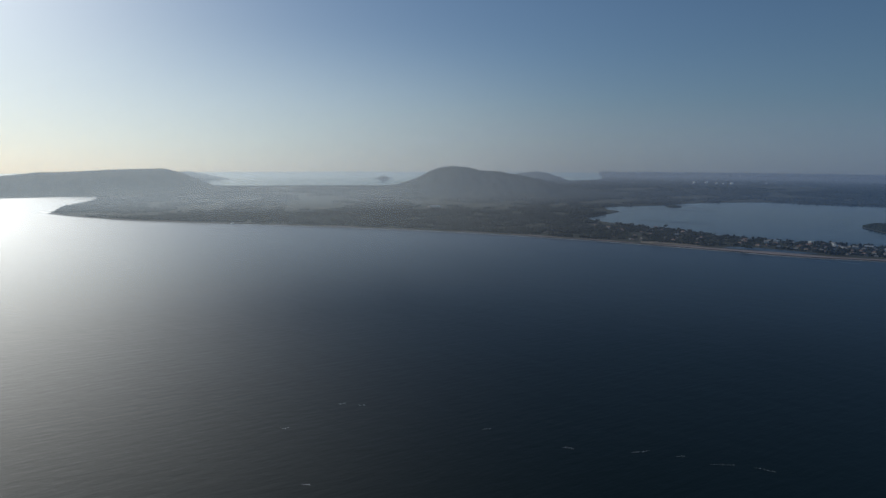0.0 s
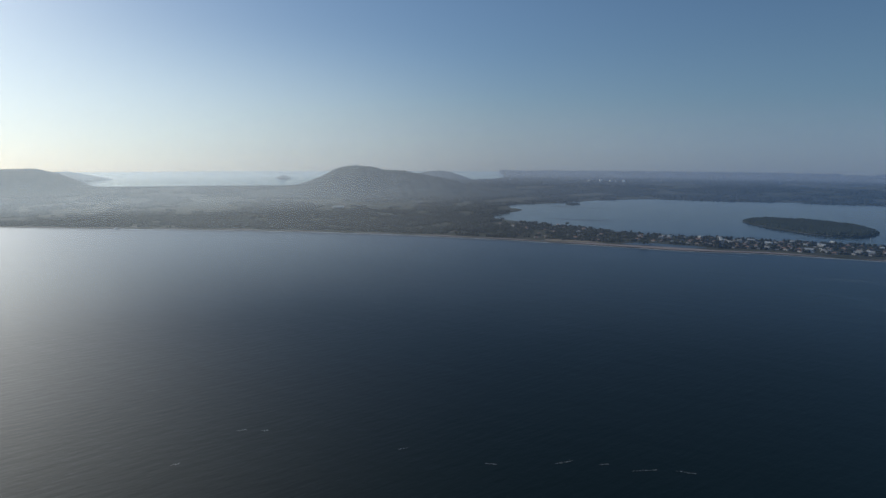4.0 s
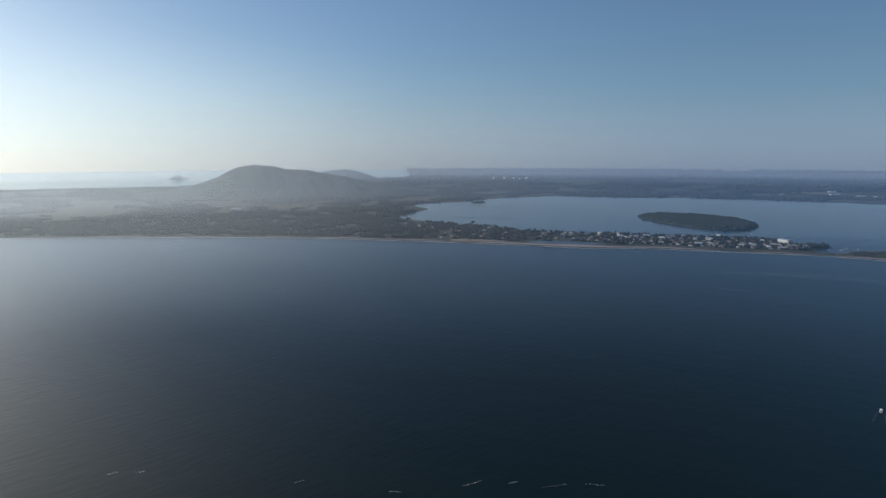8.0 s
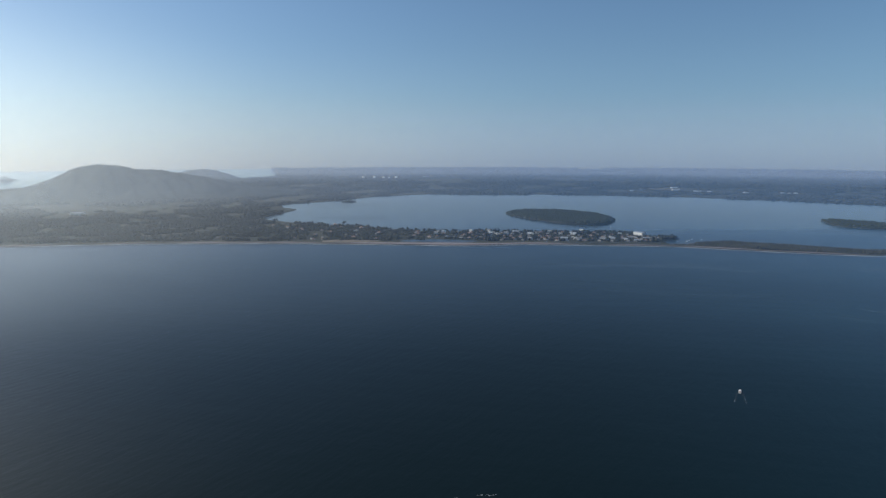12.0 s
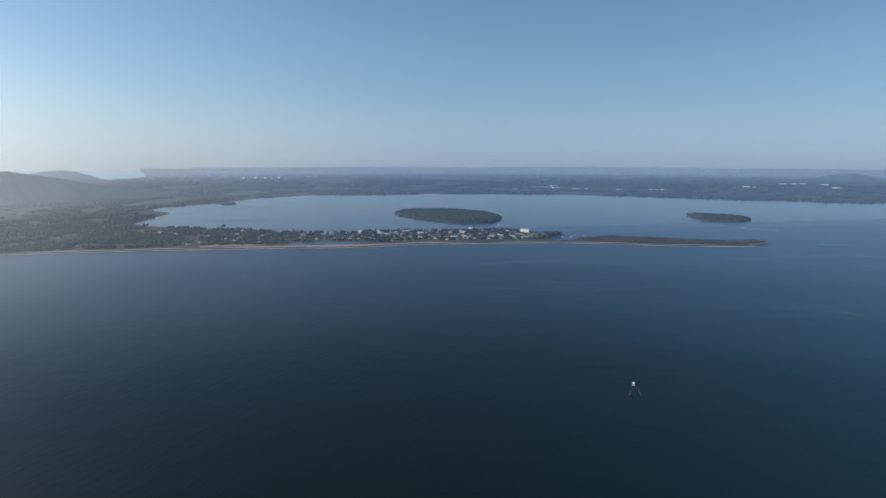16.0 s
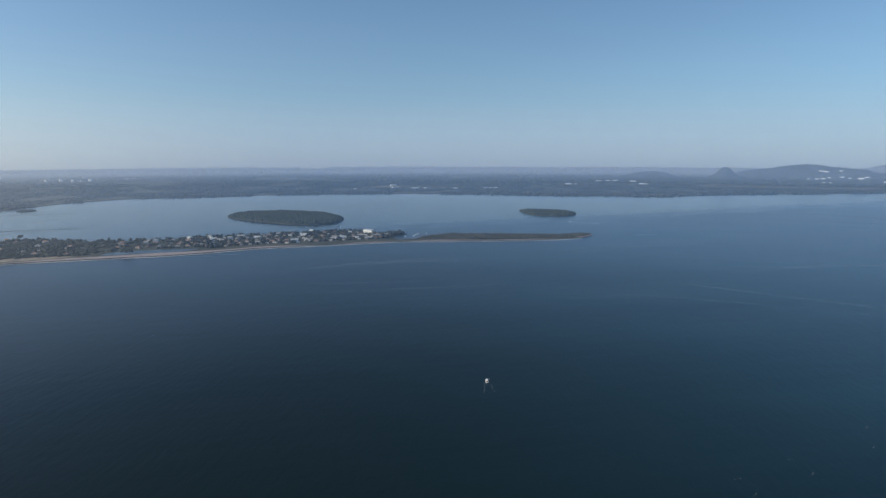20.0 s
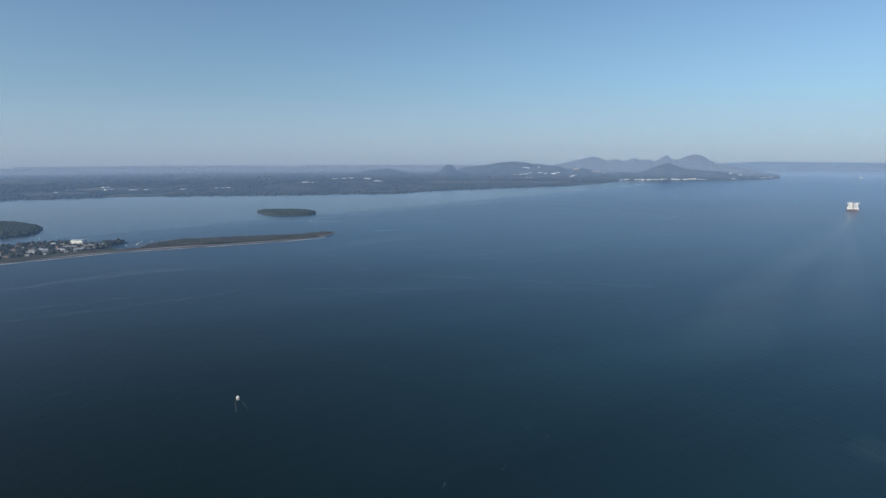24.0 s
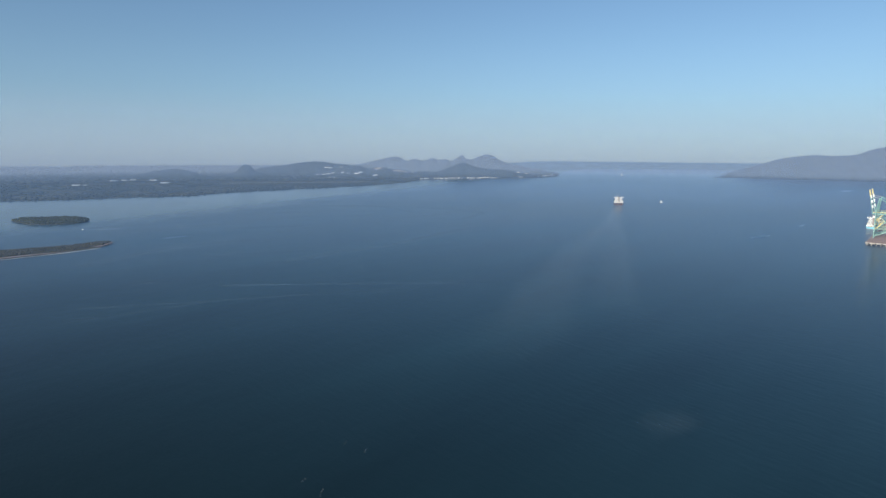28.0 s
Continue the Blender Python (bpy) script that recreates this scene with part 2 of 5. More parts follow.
TIN = mat("pale metal roof", (0.36, 0.37, 0.38), (0.52, 0.53, 0.54), 4, 0.45, 0.2, 0.3, each=0.1)
WOOD = mat("brown door wood", (0.10, 0.06, 0.035), (0.20, 0.13, 0.08), 0.8, 0.6, 0.3)
GLASS = glass_material()
CONCRETE = mat("weathered concrete", (0.26, 0.24, 0.22), (0.42, 0.38, 0.34), 6, 0.9, 0.4)
DECKING = mat("reddish brown quay paving", (0.20, 0.13, 0.10), (0.32, 0.22, 0.18), 8, 0.9, 0.3)
GREEN = mat("green crane paint", (0.14, 0.30, 0.25), (0.24, 0.40, 0.34), 4, 0.5, 0.1)
YELLOW = mat("yellow paint", (0.62, 0.50, 0.16), (0.74, 0.62, 0.26), 3, 0.5, 0.1)
SHIPWHITE = mat("white ship paint", (0.70, 0.70, 0.68), (0.84, 0.84, 0.82), 5, 0.5, 0.1)
HULLDARK = mat("dark hull paint", (0.020, 0.022, 0.030), (0.05, 0.045, 0.05), 8, 0.5, 0.1)
HULLBLUE = mat("pale blue hull paint", (0.12, 0.36, 0.46), (0.18, 0.45, 0.55), 8, 0.5, 0.1)
RUST = mat("red lead and rust", (0.22, 0.06, 0.04), (0.32, 0.12, 0.08), 5, 0.7, 0.2)
STEEL = mat("grey steel", (0.22, 0.23, 0.24), (0.36, 0.37, 0.38), 2, 0.45, 0.2, 0.6)
RUBBER = mat("black rubber", (0.015, 0.015, 0.015), (0.03, 0.03, 0.03), 0.5, 0.9, 0.2)
def faint(name, cover):
    """Lightly aerated water: foam so thin that the dark water shows through."""
    m = mat(name, (0.45, 0.50, 0.52), (0.65, 0.68, 0.70), 6, 0.8, 0.2, flat=False)
    m.node_tree.nodes["Principled BSDF"].inputs["Alpha"].default_value = cover
    return m


WAKE_LIGHT = faint("light wake foam", 0.3)


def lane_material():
    """Thin foam along a current and painted-in ripple sheen; the mesh says how dense."""
    m = mat("thin foam and ripple sheen", (0.34, 0.47, 0.56), (0.46, 0.58, 0.66), 9, 0.85, 0.1, flat=False)
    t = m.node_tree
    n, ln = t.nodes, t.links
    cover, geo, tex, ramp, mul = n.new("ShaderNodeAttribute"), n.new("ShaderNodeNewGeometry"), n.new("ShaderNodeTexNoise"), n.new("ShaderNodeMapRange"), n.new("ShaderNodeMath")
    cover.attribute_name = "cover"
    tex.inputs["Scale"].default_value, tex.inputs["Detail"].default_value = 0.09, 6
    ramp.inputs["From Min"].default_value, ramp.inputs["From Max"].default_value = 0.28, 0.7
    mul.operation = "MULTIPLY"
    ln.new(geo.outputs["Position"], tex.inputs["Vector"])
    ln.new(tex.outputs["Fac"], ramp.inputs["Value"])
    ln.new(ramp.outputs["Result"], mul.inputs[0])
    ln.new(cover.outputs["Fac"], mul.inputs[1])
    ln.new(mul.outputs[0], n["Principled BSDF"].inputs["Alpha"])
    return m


LANE = lane_material()
FOAM = mat("foam on water", (0.45, 0.47, 0.48), (0.75, 0.76, 0.76), 2.0, 0.9, 0.3, flat=False)


# ---------------------------------------------------------------- mesh helpers
def part(name, bm, material, parent, label=""):
    me = bpy.data.meshes.new(name)
    bm.to_mesh(me)
    bm.free()
    me.materials.append(material)
    ob = new(name, me)
    ob.parent = parent
    if label:
        ob["label"] = label
    return ob


def thing(name, m, label, category, group="", kind=""):
    ob = new(name)
    ob.matrix_basis = m
    return tagged(ob, label, category, group, kind)


def solid(name, bm, material, label, category, group="", kind="", m=None):
    ob = part(name, bm, material, None)
    if m is not None:
        ob.matrix_basis = m
    return tagged(ob, label, category, group, kind)


def box(sx, sy, sz, x=0, y=0, z=0, bm=None, edge=0.0, turn=None):
    """A box whose base centre is at x, y, z."""
    bm = bm or bmesh.new()
    mm = Matrix.Translation((x, y, z + sz / 2)) @ (turn or Matrix()) @ Matrix.Diagonal((sx, sy, sz, 1))
    r = bmesh.ops.create_cube(bm, size=1, matrix=mm)
    if edge:
        es = {e for v in r["verts"] for e in v.link_edges}
        bmesh.ops.bevel(bm, geom=list(es), offset=edge, segments=2, affect="EDGES", profile=0.5)
    return bm


def beam(a, b, w, bm=None, w2=None):
    """A square bar from a to b."""
    bm = bm or bmesh.new()
    a, b = Vector(a), Vector(b)
    q = (b - a).to_track_quat("Z", "Y").to_matrix().to_4x4()
    mm = Matrix.Translation((a + b) / 2) @ q @ Matrix.Diagonal((w, w2 or w, (b - a).length, 1))
    bmesh.ops.create_cube(bm, size=1, matrix=mm)
    return bm


def rod(a, b, r1, r2, sides=8, bm=None):
    bm = bm or bmesh.new()
    a, b = Vector(a), Vector(b)
    q = (b - a).to_track_quat("Z", "Y").to_matrix().to_4x4()
    bmesh.ops.create_cone(bm, cap_ends=True, segments=sides, radius1=r1, radius2=r2, depth=(b - a).length, matrix=Matrix.Translation((a + b) / 2) @ q)
    return bm


def prism(points, z0, z1, bm=None):
    """A flat shape of plan points pulled up from z0 to z1."""
    bm = bm or bmesh.new()
    low = [bm.verts.new((x, y, z0)) for x, y in points]
    high = [bm.verts.new((x, y, z1)) for x, y in points]
    bm.faces.new(low[::-1])
    bm.faces.new(high)
    k = len(points)
    for i in range(k):
        bm.faces.new((low[i], low[(i + 1) % k], high[(i + 1) % k], high[i]))
    bmesh.ops.recalc_face_normals(bm, faces=bm.faces)
    return bm


def curve_through(points, step, closed=True, wobble=0.0):
    """A smooth line through plan points, with a point every `step` metres and a natural wobble."""
    out, k = [], len(points)
    for i in range(k if closed else k - 1):
        p0, p1, p2, p3 = (Vector(points[j % k]) if closed else Vector(points[min(max(j, 0), k - 1)]) for j in (i - 1, i, i + 1, i + 2))
        parts = max(1, int((p2 - p1).length / step))
        for s in range(parts):
            u = s / parts
            q = 0.5 * (2 * p1 + (p2 - p0) * u + (2 * p0 - 5 * p1 + 4 * p2 - p3) * u * u + (3 * p1 - p0 - 3 * p2 + p3) * u ** 3)
            if wobble:
                d = noise.noise_vector((q.x / 70, q.y / 70, 0.3)) * wobble + noise.noise_vector((q.x / 19, q.y / 19, 4.3)) * wobble * 0.35
                q = q + Vector((d.x, d.y))
            out.append((q.x, q.y))
    if not closed:
        out.append(tuple(points[-1]))
    return out


def mesh_from(name, verts, faces, material, smooth=False):
    me = bpy.data.meshes.new(name)
    me.from_pydata(verts, [], faces)
    me.materials.append(material)
    if smooth:
        me.polygons.foreach_set("use_smooth", [True] * len(me.polygons))
    me.update()
    return new(name, me)


def land_sheet(name, outline, material, z=1.0, slope=5.0):
    """Low land with a sloping edge that goes under the water."""
    k = len(outline)
    pts = [Vector(p) for p in outline]
    area = sum(pts[i].x * pts[(i + 1) % k].y - pts[(i + 1) % k].x * pts[i].y for i in range(k))
    side = 1 if area > 0 else -1
    outer = []
    for i in range(k):
        d = (pts[(i + 1) % k] - pts[i - 1]).normalized() * side
        outer.append(pts[i] + Vector((d.y, -d.x)) * slope)
    verts = [(p.x, p.y, z) for p in pts] + [(p.x, p.y, -0.6) for p in outer]
    tris = tessellate_polygon([[Vector((p.x, p.y, 0)) for p in pts]])
    faces = [tuple(f) for f in tris]
    for i in range(k):
        j = (i + 1) % k
        faces.append((i, i + k, j + k, j) if side > 0 else (i, j, j + k, i + k))
    ob = mesh_from(name, verts, faces, material)
    bm = bmesh.new()
    bm.from_mesh(ob.data)
    bmesh.ops.recalc_face_normals(bm, faces=bm.faces)
    if bm.faces and sum(f.normal.z for f in bm.faces) < 0:
        bmesh.ops.reverse_faces(bm, faces=bm.faces)
    bm.to_mesh(ob.data)
    bm.free()
    return ob


def ribbon(name, line, width, z, material, shift=0.0):
    """A strip along a line; width(i, n) gives its width to the line's left, shift moves it sideways."""
    pts = [Vector(p) for p in line]
    n = len(pts)
    verts, faces = [], []
    for i, p in enumerate(pts):
        d = (pts[min(i + 1, n - 1)] - pts[max(i - 1, 0)]).normalized()
        left = Vector((-d.y, d.x))
        w = width(i, n)
        a, b = p + left * shift, p + left * (shift + w)
        verts += [(a.x, a.y, z), (b.x, b.y, z)]
        if i:
            faces.append((2 * i - 2, 2 * i, 2 * i + 1, 2 * i - 1))
    return mesh_from(name, verts, faces, material)


def inside(px, py, outline):
    """Which plan points lie inside an outline."""
    x0 = np.array([p[0] for p in outline])
    y0 = np.array([p[1] for p in outline])
    x1, y1 = np.roll(x0, -1), np.roll(y0, -1)
    res = np.zeros(len(px), bool)
    for a, b, c, d in zip(x0, y0, x1, y1):
        if b == d:
            continue
        cut = ((b > py) != (d > py)) & (px < (c - a) * (py - b) / (d - b) + a)
        res ^= cut
    return res


def gap_to(px, py, line):
    """The distance of plan points from a line's points."""
    q = np.array(line)
    out = np.full(len(px), 1e9)
    for k in range(0, len(px), 4000):
        d = np.hypot(px[k:k + 4000, None] - q[None, :, 0], py[k:k + 4000, None] - q[None, :, 1])
        out[k:k + 4000] = d.min(1)
    return out


def soft_noise(px, py, size, seed):
    return np.array([noise.noise((x / size, y / size, seed)) for x, y in zip(px, py)])


ico = bmesh.new()
bmesh.ops.create_icosphere(ico, subdivisions=1, radius=1)
ICO_V = np.array([v.co[:] for v in ico.verts])
ICO_F = np.array([[v.index for v in f.verts] for f in ico.faces])
ico.free()
rng = np.random.default_rng(7)


def clumps(name, x, y, z, r, h, material):
    """Many uneven tree crowns in one mesh: plan places, ground heights, radii and crown heights."""
    n = len(x)
    v = ICO_V[None] * rng.uniform(0.7, 1.25, (n, len(ICO_V), 1))
    turn = rng.uniform(0, 6.283, n)
    c, s = np.cos(turn)[:, None], np.sin(turn)[:, None]
    vx = (v[..., 0] * c - v[..., 1] * s) * r[:, None] + x[:, None]
    vy = (v[..., 0] * s + v[..., 1] * c) * r[:, None] + y[:, None]
    vz = v[..., 2] * h[:, None] * 0.5 + (z + h * 0.42)[:, None]
    co = np.stack([vx, vy, vz], -1).reshape(-1, 3)
    f = (ICO_F[None] + (np.arange(n) * len(ICO_V))[:, None, None]).reshape(-1)
    me = bpy.data.meshes.new(name)
    me.vertices.add(len(co))
    me.vertices.foreach_set("co", co.ravel())
    me.loops.add(len(f))
    me.loops.foreach_set("vertex_index", f)
    me.polygons.add(len(f) // 3)
    me.polygons.foreach_set("loop_start", np.arange(0, len(f), 3))
    me.polygons.foreach_set("use_smooth", np.ones(len(f) // 3, bool))
    me.materials.append(material)
    me.update(calc_edges=True)
    return new(name, me)


# ---------------------------------------------------------------- water and land
EDGE, MID = 4930.0, (20.0, 50.0)
bm = bmesh.new()
bmesh.ops.create_circle(bm, cap_ends=True, segments=256, radius=EDGE, matrix=Matrix.Translation((*MID, 0)))
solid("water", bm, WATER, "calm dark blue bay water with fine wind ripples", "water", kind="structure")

SEA_SHORE = [(-819, 1290), (-656, 1188), (-501, 1131), (-368, 1106), (-178, 1058), (15, 999), (182, 919), (319, 835), (435, 755),
             (522, 718), (600, 663), (662, 619), (703, 574), (750, 516), (800, 462), (843, 429)]
SPIT = [(883, 428), (872, 448), (850, 478), (828, 512), (808, 552), (786, 582), (756, 607), (722, 611), (696, 608), (680, 620)]
LAGOON = [(700, 655), (734, 658), (724, 694), (700, 754), (603, 816), (532, 863), (463, 909), (407, 979), (352, 1059), (294, 1173),
          (303, 1265), (390, 1376), (378, 1420), (400, 1530), (480, 1552), (571, 1590), (628, 1622), (748, 1682), (915, 1682),
          (1017, 1604), (1217, 1486), (1393, 1310), (1500, 1130), (1575, 990), (1640, 800), (1704, 700), (1755, 575), (1883, 500),
          (2026, 360), (2274, 88), (2503, -44), (2700, -110), (2760, -300), (2810, -480), (2870, -610), (3040, -790), (3290, -880)]
OUTER = [(3500, -900), (3750, -700)]
FAR = [(MID[0] + (EDGE - 12) * math.sin(radians(k)), MID[1] + (EDGE - 12) * math.cos(radians(k))) for k in range(94, 12, -4)]
OCEAN = [(1000, 3900), (830, 3300), (640, 3160), (430, 3120), (250, 3020), (180, 2800), (-197, 2590), (-643, 2500), (-902, 2470),
         (-1250, 2560), (-1700, 2500), (-2200, 2300), (-2300, 2000), (-1900, 1900), (-1500, 1900), (-1201, 1877), (-1054, 1850), (-965, 1738), (-900, 1500)]
near_line = curve_through(SEA_SHORE, 12, closed=False, wobble=3)
spit_line = curve_through(SEA_SHORE[-1:] + SPIT, 10, closed=False, wobble=2)
lagoon_line = curve_through(SPIT[-1:] + LAGOON, 16, closed=False, wobble=9)
ocean_line = curve_through(OCEAN + SEA_SHORE[:1], 30, closed=False, wobble=10)
main_outline = near_line[:-1] + spit_line[:-1] + lagoon_line + OUTER + FAR + ocean_line[:-1]
tagged(land_sheet("ground", main_outline, LAND), "low green and brown coastal plain with marsh and scrub", "ground", kind="structure")

ISLE_ONE = [(741, 1092), (722, 1010), (720, 955), (726, 880), (765, 846), (800, 858), (832, 880), (858, 920), (880, 985), (858, 1068), (800, 1112)]
ISLE_TWO = [(1163, 698), (1125, 665), (1098, 628), (1112, 572), (1150, 570), (1184, 590), (1190, 630), (1180, 675)]
ISLET = [(548, 1528), (562, 1516), (582, 1518), (578, 1534), (560, 1540)]
HEADLAND = [(2600, -2030), (2560, -2200), (2560, -2750), (2650, -3300), (3400, -3300), (3700, -2500), (3300, -1980), (2850, -1930)]
isles = []
for outline, label in ((ISLE_ONE, "low island in the lagoon covered by mangroves"), (ISLE_TWO, "small wooded island in the bay"), (ISLET, "tiny wooded islet near the lagoon shore"),
                       (HEADLAND, "coast at the foot of a wooded headland")):
    line = curve_through(outline, 14, wobble=4)
    isles.append(line)
    tagged(land_sheet("island_ground", line, LAND, z=0.8, slope=3), label, "island", kind="structure")


# ---------------------------------------------------------------- hills
SLOPES = []


def hill(centre, away, profile, depth, label, rough=6.0, lean=0.0):
    """A wooded hill: profile gives its crest, metres along and up; depth is how far its flanks reach."""
    cx, cy = centre
    ax, ay = away
    us = np.array([p[0] for p in profile], float)
    hs = np.array([p[1] for p in profile], float)
    lo, hi = us[0], us[-1]
    nu, nv = int((hi - lo) / 7) + 2, int(2 * depth / 12) + 2
    verts, faces = [], []
    for j in range(nv):
        v = -1 + 2 * j / (nv - 1)
        fall = math.cos(v * math.pi / 2) ** 1.4
        for i in range(nu):
            u = lo + (hi - lo) * i / (nu - 1)
            x, y = cx + ay * u + ax * v * depth, cy - ax * u + ay * v * depth
            w = noise.fractal((x / 110, y / 110, 1.7), 0.9, 2.1, 4)
            s = noise.noise((x / 9, y / 9, 8.1)) + 0.7 * noise.noise((x / 4.5, y / 4.5, 3.3))
            spur = abs(noise.noise((u / 55 + 0.8 * v, v * 0.7, 5.5 + cx * 0.01)))
            h = float(np.interp(u + 25 * v * w, us, hs)) * max(0, min(1, fall + 0.22 * w * (1 - fall) * fall * 2)) * (1 - 0.9 * (1 - fall) * (0.45 - spur))
            edge = min(1, h / 12)
            verts.append((x, y, 0.6 + h + s * rough * 0.62 * edge))
            if i and j:
                k = j * nu + i
                faces.append((k - nu - 1, k - nu, k, k - 1))
    SLOPES.append(BVHTree.FromPolygons(verts, faces))
    ob = mesh_from("hill", verts, faces, HILL, smooth=True)
    return tagged(ob, label, "hill", kind="structure")


hill((-1120, 2123), (-0.467, 0.884), [(-1000, 0), (-700, 25), (-480, 42), (-317, 52), (-227, 62), (-116, 65), (0, 71), (158, 74), (212, 60), (267, 35), (314, 14), (380, 0)], 300,
     "long wooded coastal ridge fading into bright haze")
hill((84, 2048), (0.041, 0.999), [(-420, 0), (-330, 8), (-260, 20), (-204, 37), (-158, 56), (-111, 80), (-56, 88), (0, 84), (37, 74), (92, 72), (166, 60), (240, 45), (314, 27), (369, 18), (520, 0)], 260,
     "dark wooded round-topped hill above the coastal plain")
hill((443, 2967), (0.148, 0.989), [(-190, 0), (-119, 35), (-66, 45), (0, 51), (53, 43), (107, 25), (146, 10), (190, 0)], 140, "small wooded headland hill behind the larger one")
hill((2871, 643), (0.981, 0.194), [(-230, 0), (-110, 8), (-77, 15), (-52, 24), (-38, 34), (-29, 43), (-19, 54), (-10, 58), (-3, 59), (6, 58), (14, 54), (21, 46), (30, 35), (42, 28), (65, 19), (97, 11), (240, 0)], 110,
     "steep cone-shaped hill on the far shore", 3)
hill((2831, 927), (0.957, 0.289), [(-240, 0), (-190, 9), (-133, 19), (-84, 29), (-36, 37), (-1, 39), (20, 36), (47, 31), (83, 18), (118, 10), (190, 0)], 130, "low rounded hill on the far shore", 3)
hill((3312, 375), (0.996, 0.089), [(-430, 0), (-340, 18), (-279, 32), (-219, 40), (-160, 47), (-114, 55), (-69, 61), (-13, 65), (43, 62), (86, 54), (150, 50), (200, 42), (260, 26), (330, 0)], 200,
     "low wooded hills behind the far warehouses", 4)
hill((3590, -480), (0.987, -0.158), [(-1060, 0), (-907, 12), (-804, 27), (-668, 42), (-602, 56), (-519, 76), (-470, 87), (-453, 89), (-430, 86), (-412, 78), (-379, 65), (-345, 74), (-331, 76), (-290, 64), (-245, 80),
                                     (-234, 82), (-202, 70), (-163, 77), (-130, 63), (-92, 85), (-72, 98), (-60, 97), (-44, 78), (-13, 73), (26, 90), (58, 101), (72, 104), (90, 102), (119, 93), (134, 80), (173, 62),
                                     (227, 46), (319, 30), (409, 14), (480, 0)], 150, "far blue range of peaked hills behind the port town", 3)
hill((3005, -337), (0.99, -0.142), [(-200, 0), (-165, 10), (-125, 22), (-72, 42), (-40, 54), (-26, 60), (-8, 66), (0, 67), (12, 64), (33, 55), (72, 43), (137, 37), (215, 33), (279, 23), (330, 10), (370, 0)], 90,
     "wooded hill rising behind the harbour front", 3)
hill((3086, 54), (1.0, -0.012), [(-400, 0), (-350, 8), (-276, 23), (-207, 35), (-160, 47), (-138, 51), (-97, 48), (-75, 40), (-55, 35), (-25, 39), (0, 43), (41, 35), (96, 30), (137, 19), (192, 22), (274, 19), (356, 4), (390, 0)], 120,
     "wooded foothills above the far warehouses", 3)
hill((-325, 3400), (-0.095, 0.995), [(-45, 0), (-35, 3), (-17, 10), (-6, 17), (1, 19), (8, 16), (18, 10), (41, 2), (50, 0)], 40, "small bare rock standing in the hazy ocean", 3)
hill((-1321, 3257), (-0.377, 0.926), [(-300, 0), (-200, 14), (-94, 30), (-47, 37), (2, 40), (50, 31), (98, 19), (160, 6), (190, 0)], 90, "faint far headland behind the coastal ridge", 3)
hill((2984, -2126), (0.798, -0.602), [(-420, 0), (-390, 14), (-340, 30), (-289, 46), (-234, 66), (-168, 87), (-107, 99), (-6, 111), (79, 106), (173, 113), (205, 126), (239, 140), (287, 151), (400, 165), (600, 130),
                                      (850, 60), (1000, 0)], 380, "high wooded headland across the channel")

def ground_height(x, y):
    """The height of the hills or the plain at a place."""
    tops = [tree.ray_cast(Vector((x, y, 500)), Vector((0, 0, -1)))[0] for tree in SLOPES]
    return max([1.0] + [p.z for p in tops if p])


# the open sea beyond, out to where the earth curves away
verts, faces = [], []
for i in range(61):
    a = radians(97 + 63 * i / 60)
    crest = 50.0 * min(1, 0.2 + i / 9)
    for zz in (-1.0, 0.5 * crest, crest):
        verts.append((MID[0] + (EDGE - 25) * math.sin(a), MID[1] + (EDGE - 25) * math.cos(a), zz))
    if i:
        k = 3 * i
        faces += [(k - 3, k, k + 1, k - 2), (k - 2, k + 1, k + 2, k - 1)]
tagged(mesh_from("backdrop", verts, faces, FAR_SEA), "hazy blue open sea out to the horizon", "backdrop", kind="structure")


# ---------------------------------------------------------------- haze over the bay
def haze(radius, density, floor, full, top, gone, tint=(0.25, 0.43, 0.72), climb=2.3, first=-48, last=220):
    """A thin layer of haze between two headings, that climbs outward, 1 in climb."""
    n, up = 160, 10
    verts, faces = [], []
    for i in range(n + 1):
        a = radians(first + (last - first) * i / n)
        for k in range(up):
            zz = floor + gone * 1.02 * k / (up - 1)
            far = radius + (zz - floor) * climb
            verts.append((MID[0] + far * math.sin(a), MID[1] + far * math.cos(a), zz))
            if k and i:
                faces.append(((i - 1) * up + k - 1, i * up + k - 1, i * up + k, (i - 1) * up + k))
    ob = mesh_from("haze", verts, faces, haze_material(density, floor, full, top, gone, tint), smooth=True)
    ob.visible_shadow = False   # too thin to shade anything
    tagged(ob, "thin blue morning haze over the bay, tinted paler towards the sun" if tint else "morning mist sheet over the western shore, added for the sunward glow", "haze", "haze banks over the bay", "stuff")


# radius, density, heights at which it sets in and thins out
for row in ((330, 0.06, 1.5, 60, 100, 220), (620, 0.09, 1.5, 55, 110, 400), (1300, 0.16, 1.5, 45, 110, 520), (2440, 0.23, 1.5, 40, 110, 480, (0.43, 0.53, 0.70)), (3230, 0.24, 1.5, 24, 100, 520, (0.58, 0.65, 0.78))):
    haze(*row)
# western sheets added to brighten the air and water on the sun's side
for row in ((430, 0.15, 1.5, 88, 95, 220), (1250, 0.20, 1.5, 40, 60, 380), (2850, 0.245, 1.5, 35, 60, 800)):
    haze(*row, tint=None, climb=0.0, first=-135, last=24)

# ---------------------------------------------------------------- beaches
def beach_width(i, n):
    s = i / n
    bulge = 13 * math.exp(-((s - 0.70) / 0.045) ** 2)
    return 4.5 + (3.0 if s < 0.8 else 1.0) * max(0, min(1, (s - 0.45) * 6)) + bulge + 3 * math.sin(i * 0.7) + 2.5 * math.sin(i * 0.23 + 1)


